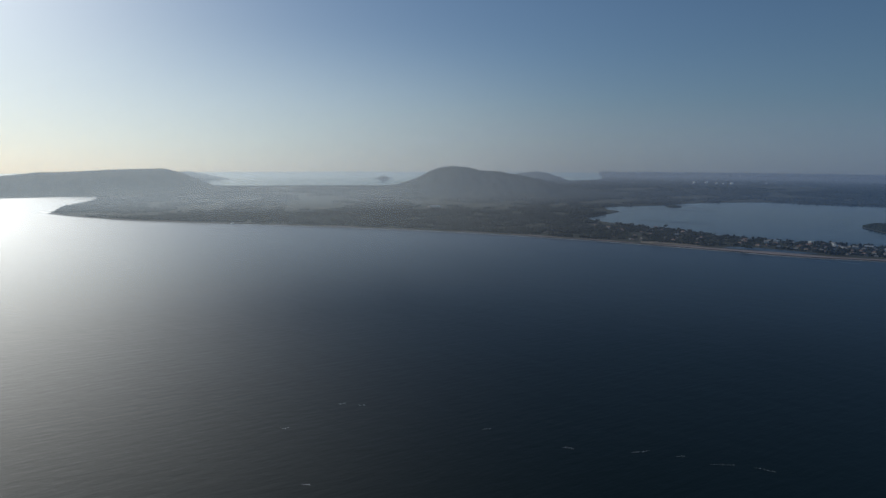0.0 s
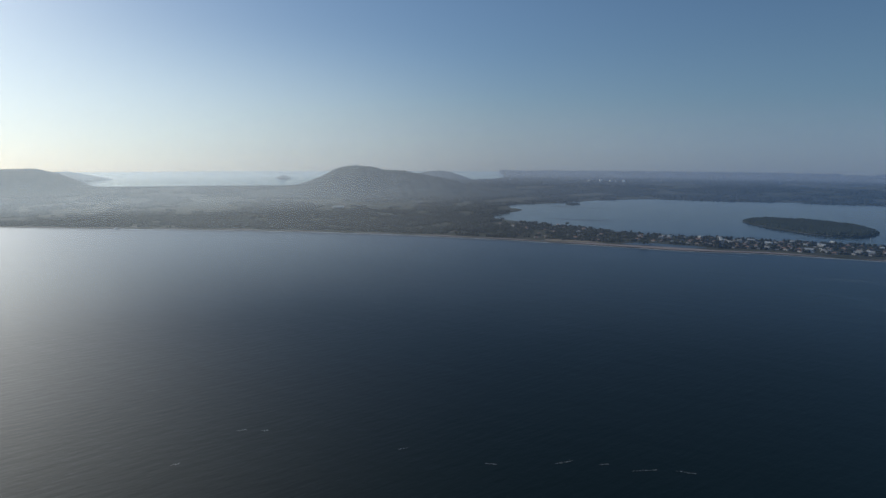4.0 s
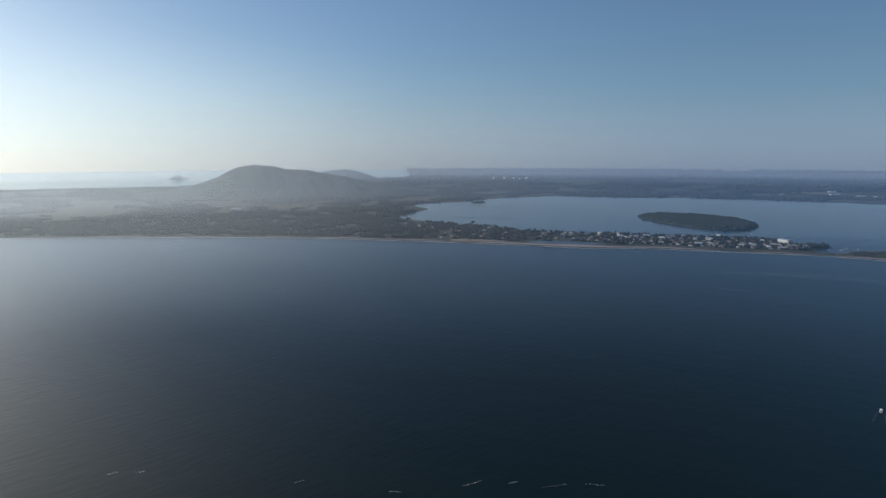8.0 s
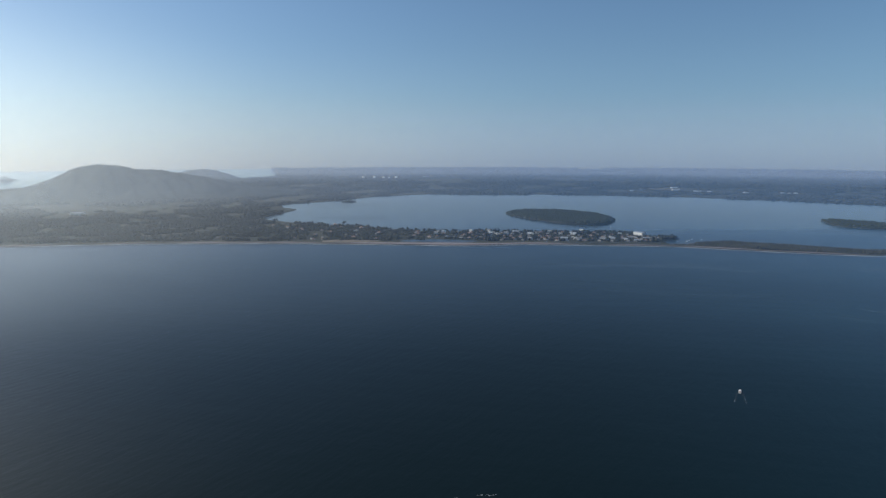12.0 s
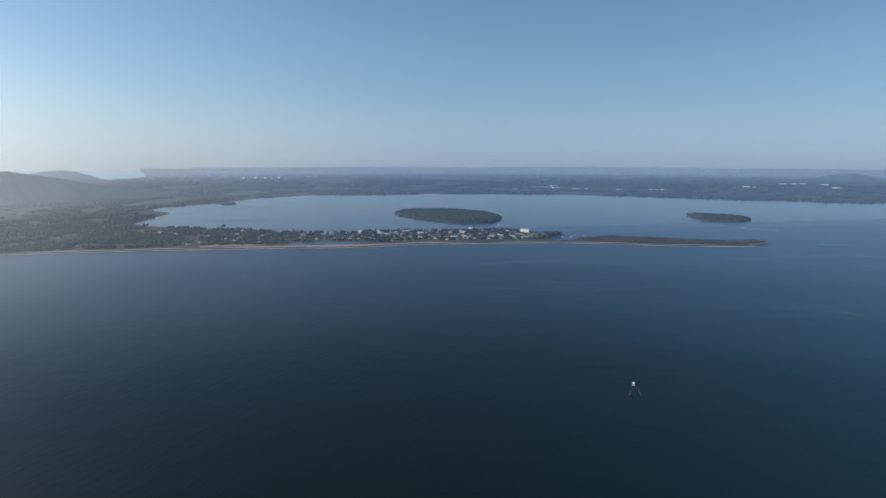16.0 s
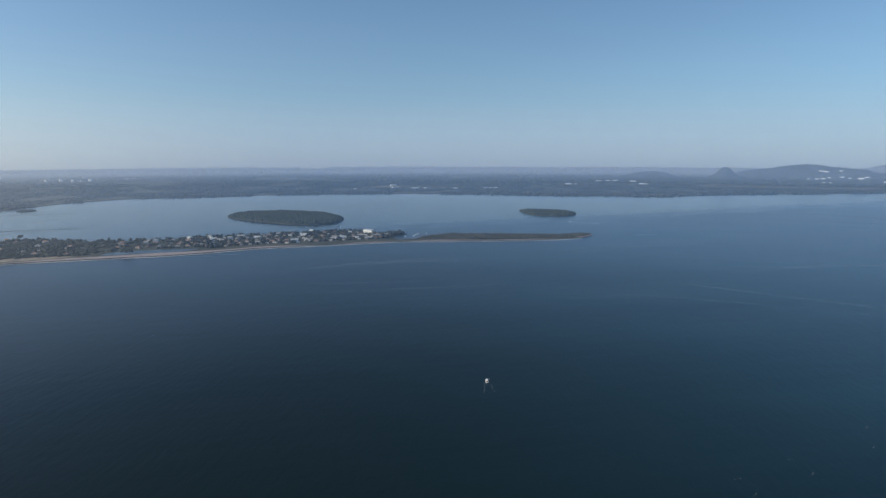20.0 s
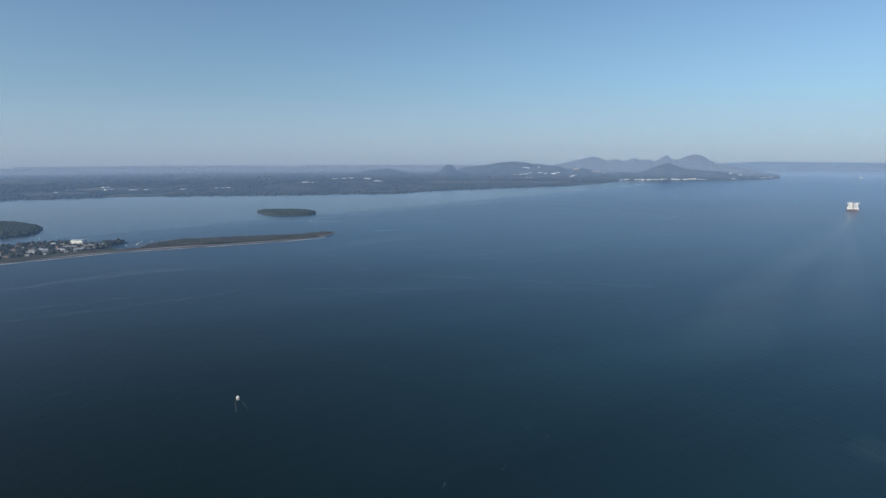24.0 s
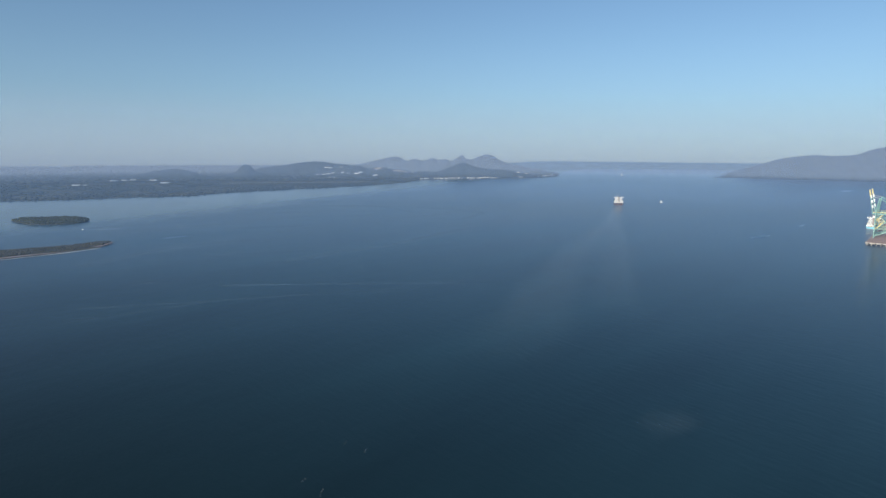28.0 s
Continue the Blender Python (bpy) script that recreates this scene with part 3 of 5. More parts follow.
tagged(ribbon("beach", near_line, beach_width, 1.06, SAND, -5.5), "narrow pale pinkish sand beach along the shore", "beach", kind="structure")
tagged(ribbon("beach", spit_line, lambda i, n: 14 if i < 4 else max(1.5, 8 - i * 0.8), 1.07, SAND, -4.0), "pale sandy tip of the spit", "beach", kind="structure")
tagged(ribbon("surf", near_line, lambda i, n: 2.2 + 1.2 * math.sin(i * 1.3) * math.sin(i * 0.37), 0.03, FOAM, -8.5), "thin broken line of surf on the shore", "surf", kind="stuff")

# ---------------------------------------------------------------- woods
def scatter(spacing, x0, x1, y0, y1):
    gx, gy = np.meshgrid(np.arange(x0, x1, spacing), np.arange(y0, y1, spacing))
    px = gx.ravel() + rng.uniform(-0.5, 0.5, gx.size) * spacing
    py = gy.ravel() + rng.uniform(-0.5, 0.5, gx.size) * spacing
    return px, py


def in_view(px, py, near, far, left=-42, right=118):
    d = np.hypot(px - MID[0], py - MID[1])
    h = np.degrees(np.arctan2(px - MID[0], py - MID[1]))
    return (d > near) & (d < far) & (h > left) & (h < right)


shore_pts = near_line + spit_line + lagoon_line + ocean_line
FAR_SITES = ((1529, 1510, 0), (1619, 1553, 0), (1667, 1452, 1), (1700, 1470, 0), (1775, 1552, 1), (1670, 1371, 1), (1700, 1350, 0), (1748, 1261, 0), (1742, 1250, 0), (1835, 1196, 0), (1856, 1168, 0), (1845, 1180, 0), (2222, 1065, 1), (2230, 1040, 0), (2550, 1075, 1), (2591, 1052, 1), (2620, 1030, 1), (2383, 838, 1), (2400, 825, 0), (2588, 943, 1), (361, 2105, 0), (-19, 1477, 1), (-420, 1243, 1), (420, 2190, 0), (1500, 2900, 0), (1560, 2940, 0), (900, 2960, 0), (820, 3100, 0))
HILL_SITES = ((3028, 353, 0.7), (3018, 322, 0.9), (3016, 300, 1.0), (3018, 278, 0.8), (3012, 234, 0.9), (3009, 208, 0.8), (3007, 169, 1.3), (3011, 150, 1.0), (3219, 324, 1.1), (3220, 304, 1.2), (3255, 252, 0.8),
              (2917, 288, 0.7), (2906, 266, 0.6), (2988, 88, 0.8), (2996, 78, 0.9), (3050, -65, 0.7), (3058, -99, 0.6), (2989, -118, 0.5), (2950, -590, 0.8), (2949, -629, 0.8))
FLAT = [(2340, 600), (2400, 520), (2425, 360), (2440, 200), (2530, 90), (2570, 120), (2490, 230), (2470, 370), (2440, 540), (2370, 640)]
TANKS = ((1164, 2896, 0.85), (1215, 2880, 1.0), (1245, 2840, 0.85), (1268, 2825, 0.55), (1300, 2810, 1.0))
CLEARED = [(x, y) for x, y, _ in FAR_SITES + TANKS] + curve_through(FLAT, 40) + [(2750 + 130 * k / 11, -130 - 360 * k / 11) for k in range(12)] + [(2900, -608), (2960, -680)]
POOL = [(372, 818), (396, 828), (428, 812), (470, 772), (452, 768), (436, 775), (398, 800)]
POOL_LINE = curve_through(POOL, 5)
TOWN = [(215, 915), (330, 850), (440, 792), (530, 742), (610, 690), (665, 648), (700, 668), (720, 690), (690, 745), (600, 805), (528, 852), (455, 900), (395, 975), (340, 1050), (270, 1120), (180, 1080)]
FIELDS = 0.08

# the plain behind, a patchwork of wood and marsh
px, py = scatter(8.5, -2400, 2300, -300, 2700)
keep = in_view(px, py, 1330, 2600) & inside(px, py, main_outline)
px, py = px[keep], py[keep]
cover = soft_noise(px, py, 130, 9.2) + 0.5 * soft_noise(px, py, 40, 3.1)
keep = (gap_to(px, py, CLEARED) > 42) & (cover > FIELDS - 0.1) & (gap_to(px, py, shore_pts) > 6)
px, py = px[keep], py[keep]
tagged(clumps("woods", px, py, np.full(len(px), 0.9), rng.uniform(4.2, 7.2, len(px)), rng.uniform(2.4, 4.2, len(px)), LEAF),
       "patches of dark woodland on the coastal plain", "woods", kind="stuff")

# the far country
px, py = scatter(21, -2500, 4900, -1000, 4900)
keep = in_view(px, py, 2600, 4860) & inside(px, py, main_outline)
px, py = px[keep], py[keep]
cover = soft_noise(px, py, 300, 1.2) + 0.5 * soft_noise(px, py, 90, 7.1)
keep = (cover > -0.25) & (gap_to(px, py, CLEARED) > 75)
px, py = px[keep], py[keep]
tagged(clumps("woods", px, py, np.full(len(px), 0.5), rng.uniform(12, 19, len(px)), rng.uniform(3, 5, len(px)) + 10 * np.clip((np.hypot(px, py) - 3600) / 1000, 0, 1), LEAF),
       "wide hazy blue-green woodland out to the horizon", "woods", kind="stuff")

# the islands
for line, spacing, tall in ((isles[0], 3.0, (5.2, 7.2)), (isles[1], 3.0, (4.6, 6.6)), (isles[2], 3.2, (3, 5))):
    xs, ys = [p[0] for p in line], [p[1] for p in line]
    px, py = scatter(spacing, min(xs), max(xs), min(ys), max(ys))
    keep = inside(px, py, line)
    px, py = px[keep], py[keep]
    rim = np.clip(gap_to(px, py, line) / 12, 0.45, 1)
    tagged(clumps("mangroves", px, py, np.full(len(px), 0.5), rng.uniform(1.7, 3.0, len(px)), rng.uniform(*tall, len(px)) * rim, MANGROVE),
           "dense olive green mangrove trees covering the island", "woods", kind="stuff")


# ---------------------------------------------------------------- single trees of the village
def broad_tree(seed, tall, wide):
    """A tapered trunk with limbs and a loose crown of leaf clumps."""
    r = np.random.default_rng(seed)
    ob = thing("tree", Matrix(), "spreading dark green broadleaf tree between the village houses", "tree", "village trees")
    bm = rod((0, 0, -0.2), (0, 0, tall * 0.45), 0.28, 0.18)
    tips = []
    for k in range(5):
        a = k * 1.26 + r.uniform(-0.3, 0.3)
        tip = (math.cos(a) * wide * 0.55, math.sin(a) * wide * 0.55, tall * r.uniform(0.6, 0.8))
        rod((0, 0, tall * r.uniform(0.3, 0.45)), tip, 0.13, 0.05, 6, bm)
        tips.append(tip)
    part("trunk", bm, BARK, ob)
    bm = bmesh.new()
    tips.append((0, 0, tall * 0.85))
    for tx, ty, tz in tips:
        for k in range(5):
            c = Vector((tx, ty, tz)) + Vector(r.uniform(-1, 1, 3)) * wide * 0.24
            s = wide * r.uniform(0.13, 0.24)
            mm = Matrix.Translation(c) @ Matrix.Rotation(r.uniform(0, 6), 4, "Z") @ Matrix.Diagonal((s, s * r.uniform(0.8, 1.2), s * 0.75, 1))
            res = bmesh.ops.create_icosphere(bm, subdivisions=1, radius=1, matrix=mm)
            for v in res["verts"]:
                v.co = c + (v.co - c) * r.uniform(0.7, 1.3)
    part("crown", bm, CROWN, ob)
    return ob


def palm_tree(seed, tall):
    r = np.random.default_rng(seed)
    ob = thing("palm_tree", Matrix(), "slender palm tree with a ragged crown of fronds", "palm tree", "village palms")
    bend = r.uniform(-0.6, 0.6)
    bm = rod((0, 0, -0.2), (bend * 0.4, 0, tall * 0.5), 0.2, 0.16)
    rod((bend * 0.4, 0, tall * 0.5), (bend, 0, tall), 0.16, 0.12, 8, bm)
    part("trunk", bm, BARK, ob)
    bm = bmesh.new()
    for k in range(12):
        a = k * 0.524 + r.uniform(-0.2, 0.2)
        d = Vector((math.cos(a), math.sin(a), 0))
        side = Vector((-d.y, d.x, 0))
        rise = r.uniform(0.2, 1.0)
        last = None
        for s in range(5):
            u = s / 4
            c = Vector((bend, 0, tall)) + d * 2.7 * u + Vector((0, 0, rise * u * 1.6 - 2.4 * u * u))
            w = 0.42 * math.sin(0.35 + 2.6 * u)
            pair = (bm.verts.new(c + side * w - Vector((0, 0, 0.12))), bm.verts.new(c + Vector((0, 0, 0.05))), bm.verts.new(c - side * w - Vector((0, 0, 0.12))))
            if last:
                for q in (0, 1):
                    bm.faces.new((last[q], pair[q], pair[q + 1], last[q + 1]))
            last = pair
    part("crown", bm, CROWN, ob)
    return ob


# ---------------------------------------------------------------- houses
def add_window(parent, x, y, z, w, h, face):
    """A framed window on a wall; face is 0 for the wall facing -y, 1 for +y, 2 for +x, 3 for -x."""
    turn = Matrix.Rotation(radians((0, 180, 90, -90)[face]), 4, "Z")
    at = Matrix.Translation((x, y, z)) @ turn
    bm = bmesh.new()
    for sx, sz, cx, cz in ((w + 0.2, 0.1, 0, 0), (w + 0.2, 0.1, 0, h - 0.1), (0.1, h - 0.2, -w / 2, 0.1), (0.1, h - 0.2, w / 2, 0.1), (0.06, h - 0.2, 0, 0.1)):
        box(sx, 0.1, sz, cx, -0.05, cz, bm)
    bm.transform(at)
    win = part("window", bm, WHITE, parent)
    bm = box(w - 0.08, 0.03, h - 0.2, 0, -0.02, 0.1)
    bm.transform(at)
    part("pane", bm, GLASS, win)


def gable_house(label, w, d, h, rise, walls, roof, group="village houses"):
    ob = thing("house", Matrix(), label, "house", group)
    bm = bmesh.new()
    prof = [(-d / 2, 0), (d / 2, 0), (d / 2, h), (0, h + rise), (-d / 2, h)]
    ends = [[bm.verts.new((sx * w / 2, y, z)) for y, z in prof] for sx in (-1, 1)]
    bm.faces.new(ends[0][::-1])
    bm.faces.new(ends[1])
    for i in range(5):
        if i not in (2, 3):
            j = (i + 1) % 5
            bm.faces.new((ends[0][i], ends[0][j], ends[1][j], ends[1][i]))
    bmesh.ops.recalc_face_normals(bm, faces=bm.faces)
    part("wall", bm, walls, ob)
    slope = math.atan2(rise, d / 2)
    run = math.hypot(rise, d / 2) + 0.6
    for s in (-1, 1):
        bm = bmesh.new()
        mm = Matrix.Translation((0, s * (d / 4 + 0.22), h + rise / 2 - 0.04)) @ Matrix.Rotation(-s * slope, 4, "X") @ Matrix.Diagonal((w + 1.0, run, 0.16, 1))
        bmesh.ops.create_cube(bm, size=1, matrix=mm)
        part("roof", bm, roof, ob)
    part("door", box(1.0, 0.1, 2.1, w * 0.1, -d / 2 - 0.02, 0), WOOD, ob)
    for x in (-w * 0.32, w * 0.34):
        add_window(ob, x, -d / 2 - 0.02, 1.0, 1.3, 1.2, 0)
    add_window(ob, 0, d / 2 + 0.02, 1.0, 1.4, 1.2, 1)
    add_window(ob, w / 2 + 0.02, 0, 1.0, 1.3, 1.2, 2)
    add_window(ob, -w / 2 - 0.02, 0, 1.0, 1.3, 1.2, 3)
    if h > 4.5:
        for x in (-w * 0.3, 0, w * 0.3):
            add_window(ob, x, -d / 2 - 0.02, 3.6, 1.2, 1.2, 0)
            add_window(ob, x, d / 2 + 0.02, 3.6, 1.2, 1.2, 1)
    return ob


def hip_house(label, w, d, h, rise, walls, roof):
    ob = thing("house", Matrix(), label, "house", "village houses")
    part("wall", box(w, d, h), walls, ob)
    bm = bmesh.new()
    e = 0.6
    low = [bm.verts.new((sx * (w / 2 + e), sy * (d / 2 + e), h)) for sx, sy in ((-1, -1), (1, -1), (1, 1), (-1, 1))]
    top = [bm.verts.new((sx * (w - d) / 2, 0, h + rise)) for sx in (-1, 1)]
    bm.faces.new(low[::-1])
    bm.faces.new((low[0], low[1], top[1], top[0]))
    bm.faces.new((low[2], low[3], top[0], top[1]))
    bm.faces.new((low[1], low[2], top[1]))
    bm.faces.new((low[3], low[0], top[0]))
    part("roof", bm, roof, ob)
    part("door", box(1.0, 0.1, 2.1, -w * 0.1, -d / 2 - 0.02, 0), WOOD, ob)
    for x in (-w * 0.34, w * 0.3):
        add_window(ob, x, -d / 2 - 0.02, 1.0, 1.4, 1.2, 0)
        add_window(ob, x, d / 2 + 0.02, 1.0, 1.4, 1.2, 1)
    add_window(ob, w / 2 + 0.02, 0, 1.0, 1.3, 1.2, 2)
    add_window(ob, -w / 2 - 0.02, 0, 1.0, 1.3, 1.2, 3)
    return ob


def flat_house(label, w, d, h, walls):
    """A plain two-storey block with a parapet, a balcony slab and a water tank."""
    ob = thing("house", Matrix(), label, "house", "village houses")
    part("wall", box(w, d, h), walls, ob)
    bm = bmesh.new()
    for sx, sy, x, y in ((w + 0.2, 0.25, 0, -d / 2 + 0.02), (w + 0.2, 0.25, 0, d / 2 - 0.02), (0.25, d - 0.5, -w / 2, 0), (0.25, d - 0.5, w / 2, 0)):
        box(sx, sy, 0.6, x, y, h, bm)
    part("parapet", bm, walls, ob)
    part("balcony", box(w * 0.6, 1.3, 0.15, -w * 0.1, -d / 2 - 0.66, h * 0.5), CONCRETE, ob)
    part("water_tank", rod((w * 0.25, d * 0.2, h), (w * 0.25, d * 0.2, h + 1.4), 0.8, 0.75, 12), HULLBLUE, ob)
    part("door", box(1.0, 0.1, 2.1, w * 0.2, -d / 2 - 0.02, 0), WOOD, ob)
    for x in (-w * 0.32, 0, w * 0.36):
        add_window(ob, x, -d / 2 - 0.02, h * 0.5 + 0.7, 1.4, 1.4, 0)
        add_window(ob, x, d / 2 + 0.02, h * 0.5 + 0.7, 1.4, 1.4, 1)
    add_window(ob, -w * 0.3, -d / 2 - 0.02, 0.9, 1.4, 1.2, 0)
    return ob


def shed(name, label, category, w, d, h, walls, roof, group, bays=4):
    """A long hall with a low gable roof and wide doors."""
    ob = thing(name, Matrix(), label, category, group)
    bm = box(w, d, h)
    part("wall", bm, walls, ob)
    bm = bmesh.new()
    rise = d * 0.1
    prof = [(-d / 2 - 0.5, h), (d / 2 + 0.5, h), (d / 2 + 0.5, h + 0.2), (0, h + rise), (-d / 2 - 0.5, h + 0.2)]
    ends = [[bm.verts.new((sx * (w / 2 + 0.4), y, z)) for y, z in prof] for sx in (-1, 1)]
    bm.faces.new(ends[0][::-1])
    bm.faces.new(ends[1])
    for i in range(5):
        j = (i + 1) % 5
        bm.faces.new((ends[0][i], ends[0][j], ends[1][j], ends[1][i]))
    bmesh.ops.recalc_face_normals(bm, faces=bm.faces)
    part("roof", bm, roof, ob)
    for k in range(bays):
        part("door", box(w / bays * 0.45, 0.14, h * 0.55, (k + 0.5) * w / bays - w / 2, -d / 2 - 0.03, 0), STEEL, ob)
    return ob


TREES = [broad_tree(11, 8.5, 6.5), broad_tree(12, 7.0, 5.5), broad_tree(13, 10.0, 8.0), broad_tree(14, 6.0, 6.0), broad_tree(15, 9.0, 5.0), palm_tree(16, 8.0), palm_tree(17, 10.0)]
HOUSES = [gable_house("white rendered house with a clay tile roof", 11, 8, 3.0, 2.0, WHITE, TILE),
          gable_house("white two-storey house with a grey roof", 10, 8, 5.8, 1.9, WHITE, CEMENT),
          hip_house("cream bungalow with a hipped clay tile roof", 12, 9, 3.0, 2.2, CREAM, TILE),
          hip_house("white bungalow with a hipped grey roof", 13, 9, 3.2, 2.2, WHITE, CEMENT),
          flat_house("white flat-roofed two-storey house with a balcony", 10, 8, 6.2, WHITE),
          gable_house("cream cottage with a grey fibre cement roof", 9, 7, 2.9, 1.6, CREAM, CEMENT),
          gable_house("long white house with a pale metal roof", 16, 8, 3.6, 1.7, WHITE, TIN)]
used = set()


def put(ob, x, y, turn=0.0, z=1.0, size=1.0):
    """The first use moves the thing itself; later ones are copies."""
    m = pose(x, y, z, 0, 0, turn)
    if ob.name in used:
        made = copy_thing(ob, m)
    else:
        used.add(ob.name)
        ob.matrix_basis = m
        made = ob
    made.scale = (size, size, size)
    return made


# houses that stand out between the trees: place, kind
SEEN = [(471, 871, 4), (363, 1052, 0), (331, 914, 5), (363, 956, 3), (384, 915, 2), (454, 864, 1), (384, 986, 0), (526, 825, 4), (543, 809, 1), (570, 822, 6), (576, 793, 6),
        (545, 752, 3), (613, 768, 1), (665, 781, 4), (586, 728, 6), (616, 706, 2), (631, 697, 1), (689, 724, 4), (648, 698, 6), (598, 796, 0), (514, 860, 4), (613, 794, 1),
        (633, 763, 6), (561, 738, 0), (598, 716, 3), (638, 796, 2), (655, 680, 6), (332, 886, 2), (536, 845, 1), (500, 842, 0)]
placed = []
for x, y, k in SEEN:
    put(HOUSES[k], x, y, -58 + random.uniform(-14, 14), size=random.uniform(0.46, 0.62))
    placed.append((x, y))
tries = 0
while len(placed) < 165 and tries < 6000:
    tries += 1
    x, y = random.uniform(150, 720), random.uniform(640, 1120)
    if not inside(np.array([x]), np.array([y]), TOWN)[0] or min(math.hypot(x - a, y - b) for a, b in placed) < 9.6:
        continue
    if min(math.hypot(x - a, y - b) for a, b in POOL_LINE) < 12 or math.hypot(x - 710, y - 705) < 19 or random.random() > 0.03 + 0.97 * min(1, max(0, (x - 400) / 160)):
        continue
    put(HOUSES[random.choice((0, 2, 2, 2, 2, 2, 3, 5, 5, 5, 5, 5))], x, y, -58 + random.choice((0, 90)) + random.uniform(-14, 14), size=random.uniform(0.36, 0.52))
    placed.append((x, y))
grown, tries = [], 0
while len(grown) < 290 and tries < 9000:
    tries += 1
    x, y = random.uniform(150, 730), random.uniform(640, 1120)
    q = (np.array([x]), np.array([y]))
    if not inside(*q, TOWN)[0] or not inside(*q, main_outline)[0]:
        continue
    if min(math.hypot(x - a, y - b) for a, b in placed) < 6.2 or math.hypot(x - 710, y - 705) < 16 or min(math.hypot(x - a, y - b) for a, b in POOL_LINE) < 9:
        continue
    if grown and min(math.hypot(x - a, y - b) for a, b in grown) < 3.4:
        continue
    put(TREES[random.choice((0, 0, 1, 1, 2, 3, 3, 4, 5, 6))], x, y, random.uniform(0, 360), size=random.uniform(0.36, 0.62))
    grown.append((x, y))

# the near wood on the spit and the shore, away from the village lanes
px, py = scatter(4.2, -900, 900, 400, 1400)
keep = in_view(px, py, 700, 1330) & inside(px, py, main_outline)
px, py = px[keep], py[keep]
sea_gap = gap_to(px, py, near_line)
edge_gap = gap_to(px, py, shore_pts)
cover = soft_noise(px, py, 45, 2.2) + 0.5 * soft_noise(px, py, 15, 5.1)
town = inside(px, py, TOWN)
spit = (px > 690) & (py < 620)
house_gap = gap_to(px, py, placed + grown + [(704, 697), (710, 705), (716, 711)])
keep = (gap_to(px, py, POOL_LINE) > 9) & ~inside(px, py, POOL_LINE) & (house_gap > 4.8) & (edge_gap > 4) & (sea_gap > np.where(spit, 7, np.where(px > 250, 26, 12))) & np.where(town, cover > -0.12, np.where(spit, cover > -0.7, cover > -0.18))
px, py, spit, town = px[keep], py[keep], spit[keep], town[keep]
px, py, town = px[~spit], py[~spit], town[~spit]
h = rng.uniform(2.6, 6.0, len(px)) * np.where(town, 0.62, 1.0)
tagged(clumps("woods", px, py, np.full(len(px), 0.9), rng.uniform(1.6, 3.1, len(px)), h, LEAF), "dense low coastal wood of dark green trees", "woods", kind="stuff")

# low scrub on the spit, with a few taller thickets
px, py = scatter(2.1, 680, 900, 420, 625)
keep = inside(px, py, main_outline) & (gap_to(px, py, near_line) > 7) & (gap_to(px, py, spit_line) > 3)
px, py = px[keep], py[keep]
thicket = np.clip(soft_noise(px, py, 38, 6.6) * 1.4 + 0.1, 0, 1)
keep = soft_noise(px, py, 14, 5.1) > -0.42
px, py, thicket = px[keep], py[keep], thicket[keep]
tagged(clumps("scrub", px, py, np.full(len(px), 0.85), rng.uniform(0.9, 1.7, len(px)) + 0.7 * thicket, rng.uniform(0.7, 1.3, len(px)) + 3.2 * thicket, SCRUB),
       "low brownish scrub and bushes on the sandy spit", "woods", kind="stuff")

# the large white hall at the village's end, and low buildings along the harbour
hall = shed("hall", "large white hall with a pale metal roof", "hall", 18, 11, 6.5, WHITE, TIN, "", 5)
hall.matrix_basis = pose(710, 705, 1.0, 0, 0, -85)
hall.scale = (0.9, 0.85, 0.72)
low = shed("boat_shed", "low white boat shed by the inlet", "shed", 18, 9, 3.6, WHITE, CEMENT, "harbour sheds", 3)
for k, (x, y, r) in enumerate(((676, 690, -50), (664, 664, -55), (690, 672, -40), (705, 667, -62))):
    put(low, x, y, r, size=0.62)
mast = thing("radio_mast", pose(690, 745, 1.0), "slim grey lattice radio mast above the trees", "mast")
bm = bmesh.new()
for sx, sy in ((-0.5, -0.3), (0.5, -0.3), (0, 0.55)):
    beam((sx, sy, 0), (sx * 0.4, sy * 0.4, 18), 0.16, bm)
for k in range(12):
    beam((-0.5 + 0.025 * k, -0.3, k * 1.5), (0.5 - 0.03 * k, -0.3, k * 1.5 + 1.4), 0.09, bm)
mast.scale = (0.6, 0.6, 0.62)
part("tower", bm, STEEL, mast)
part("antenna", rod((0, 0, 18), (0, 0, 22), 0.08, 0.04), SHIPWHITE, mast)
for k, (x, y) in enumerate(((378, 1050), (395, 806), (399, 802))):
    put(TREES[2], x, y, 70 * k, size=0.6 if k == 0 else 0.7)

# pools behind the beach, bare ground, an inlet by the far headland
for outline, label in ((POOL, "shallow tidal pool behind the beach"),):
    ob = land_sheet("pool", curve_through(outline, 6, wobble=1.5), WATER, z=1.10, slope=0.5)
    tagged(ob, label, "water", kind="structure")
inlet = land_sheet("pool", curve_through([(560, 2905), (640, 2915), (720, 2945), (830, 3010), (760, 3060), (650, 3050), (590, 2990)], 20, wobble=6), WATER, z=1.15, slope=0.5)
tagged(inlet, "pale sheltered inlet beside the far headland", "water", kind="structure")
for outline, label in (([(1640, 1540), (1690, 1590), (1760, 1570), (1770, 1500), (1690, 1480)], "pale cleared ground on the far shore"),
                       ([(130, 975), (150, 962), (190, 1040), (178, 1050)], "sandy track leading inland from the beach"),
                       ([(280, 868), (330, 842), (352, 838), (345, 850), (300, 880)], "sandy ground behind the beach")):
    tagged(land_sheet("soil_patch", curve_through(outline, 8, wobble=3), MARSH if "cleared" in label else SOIL, z=1.09, slope=1.0), label, "ground", kind="structure")

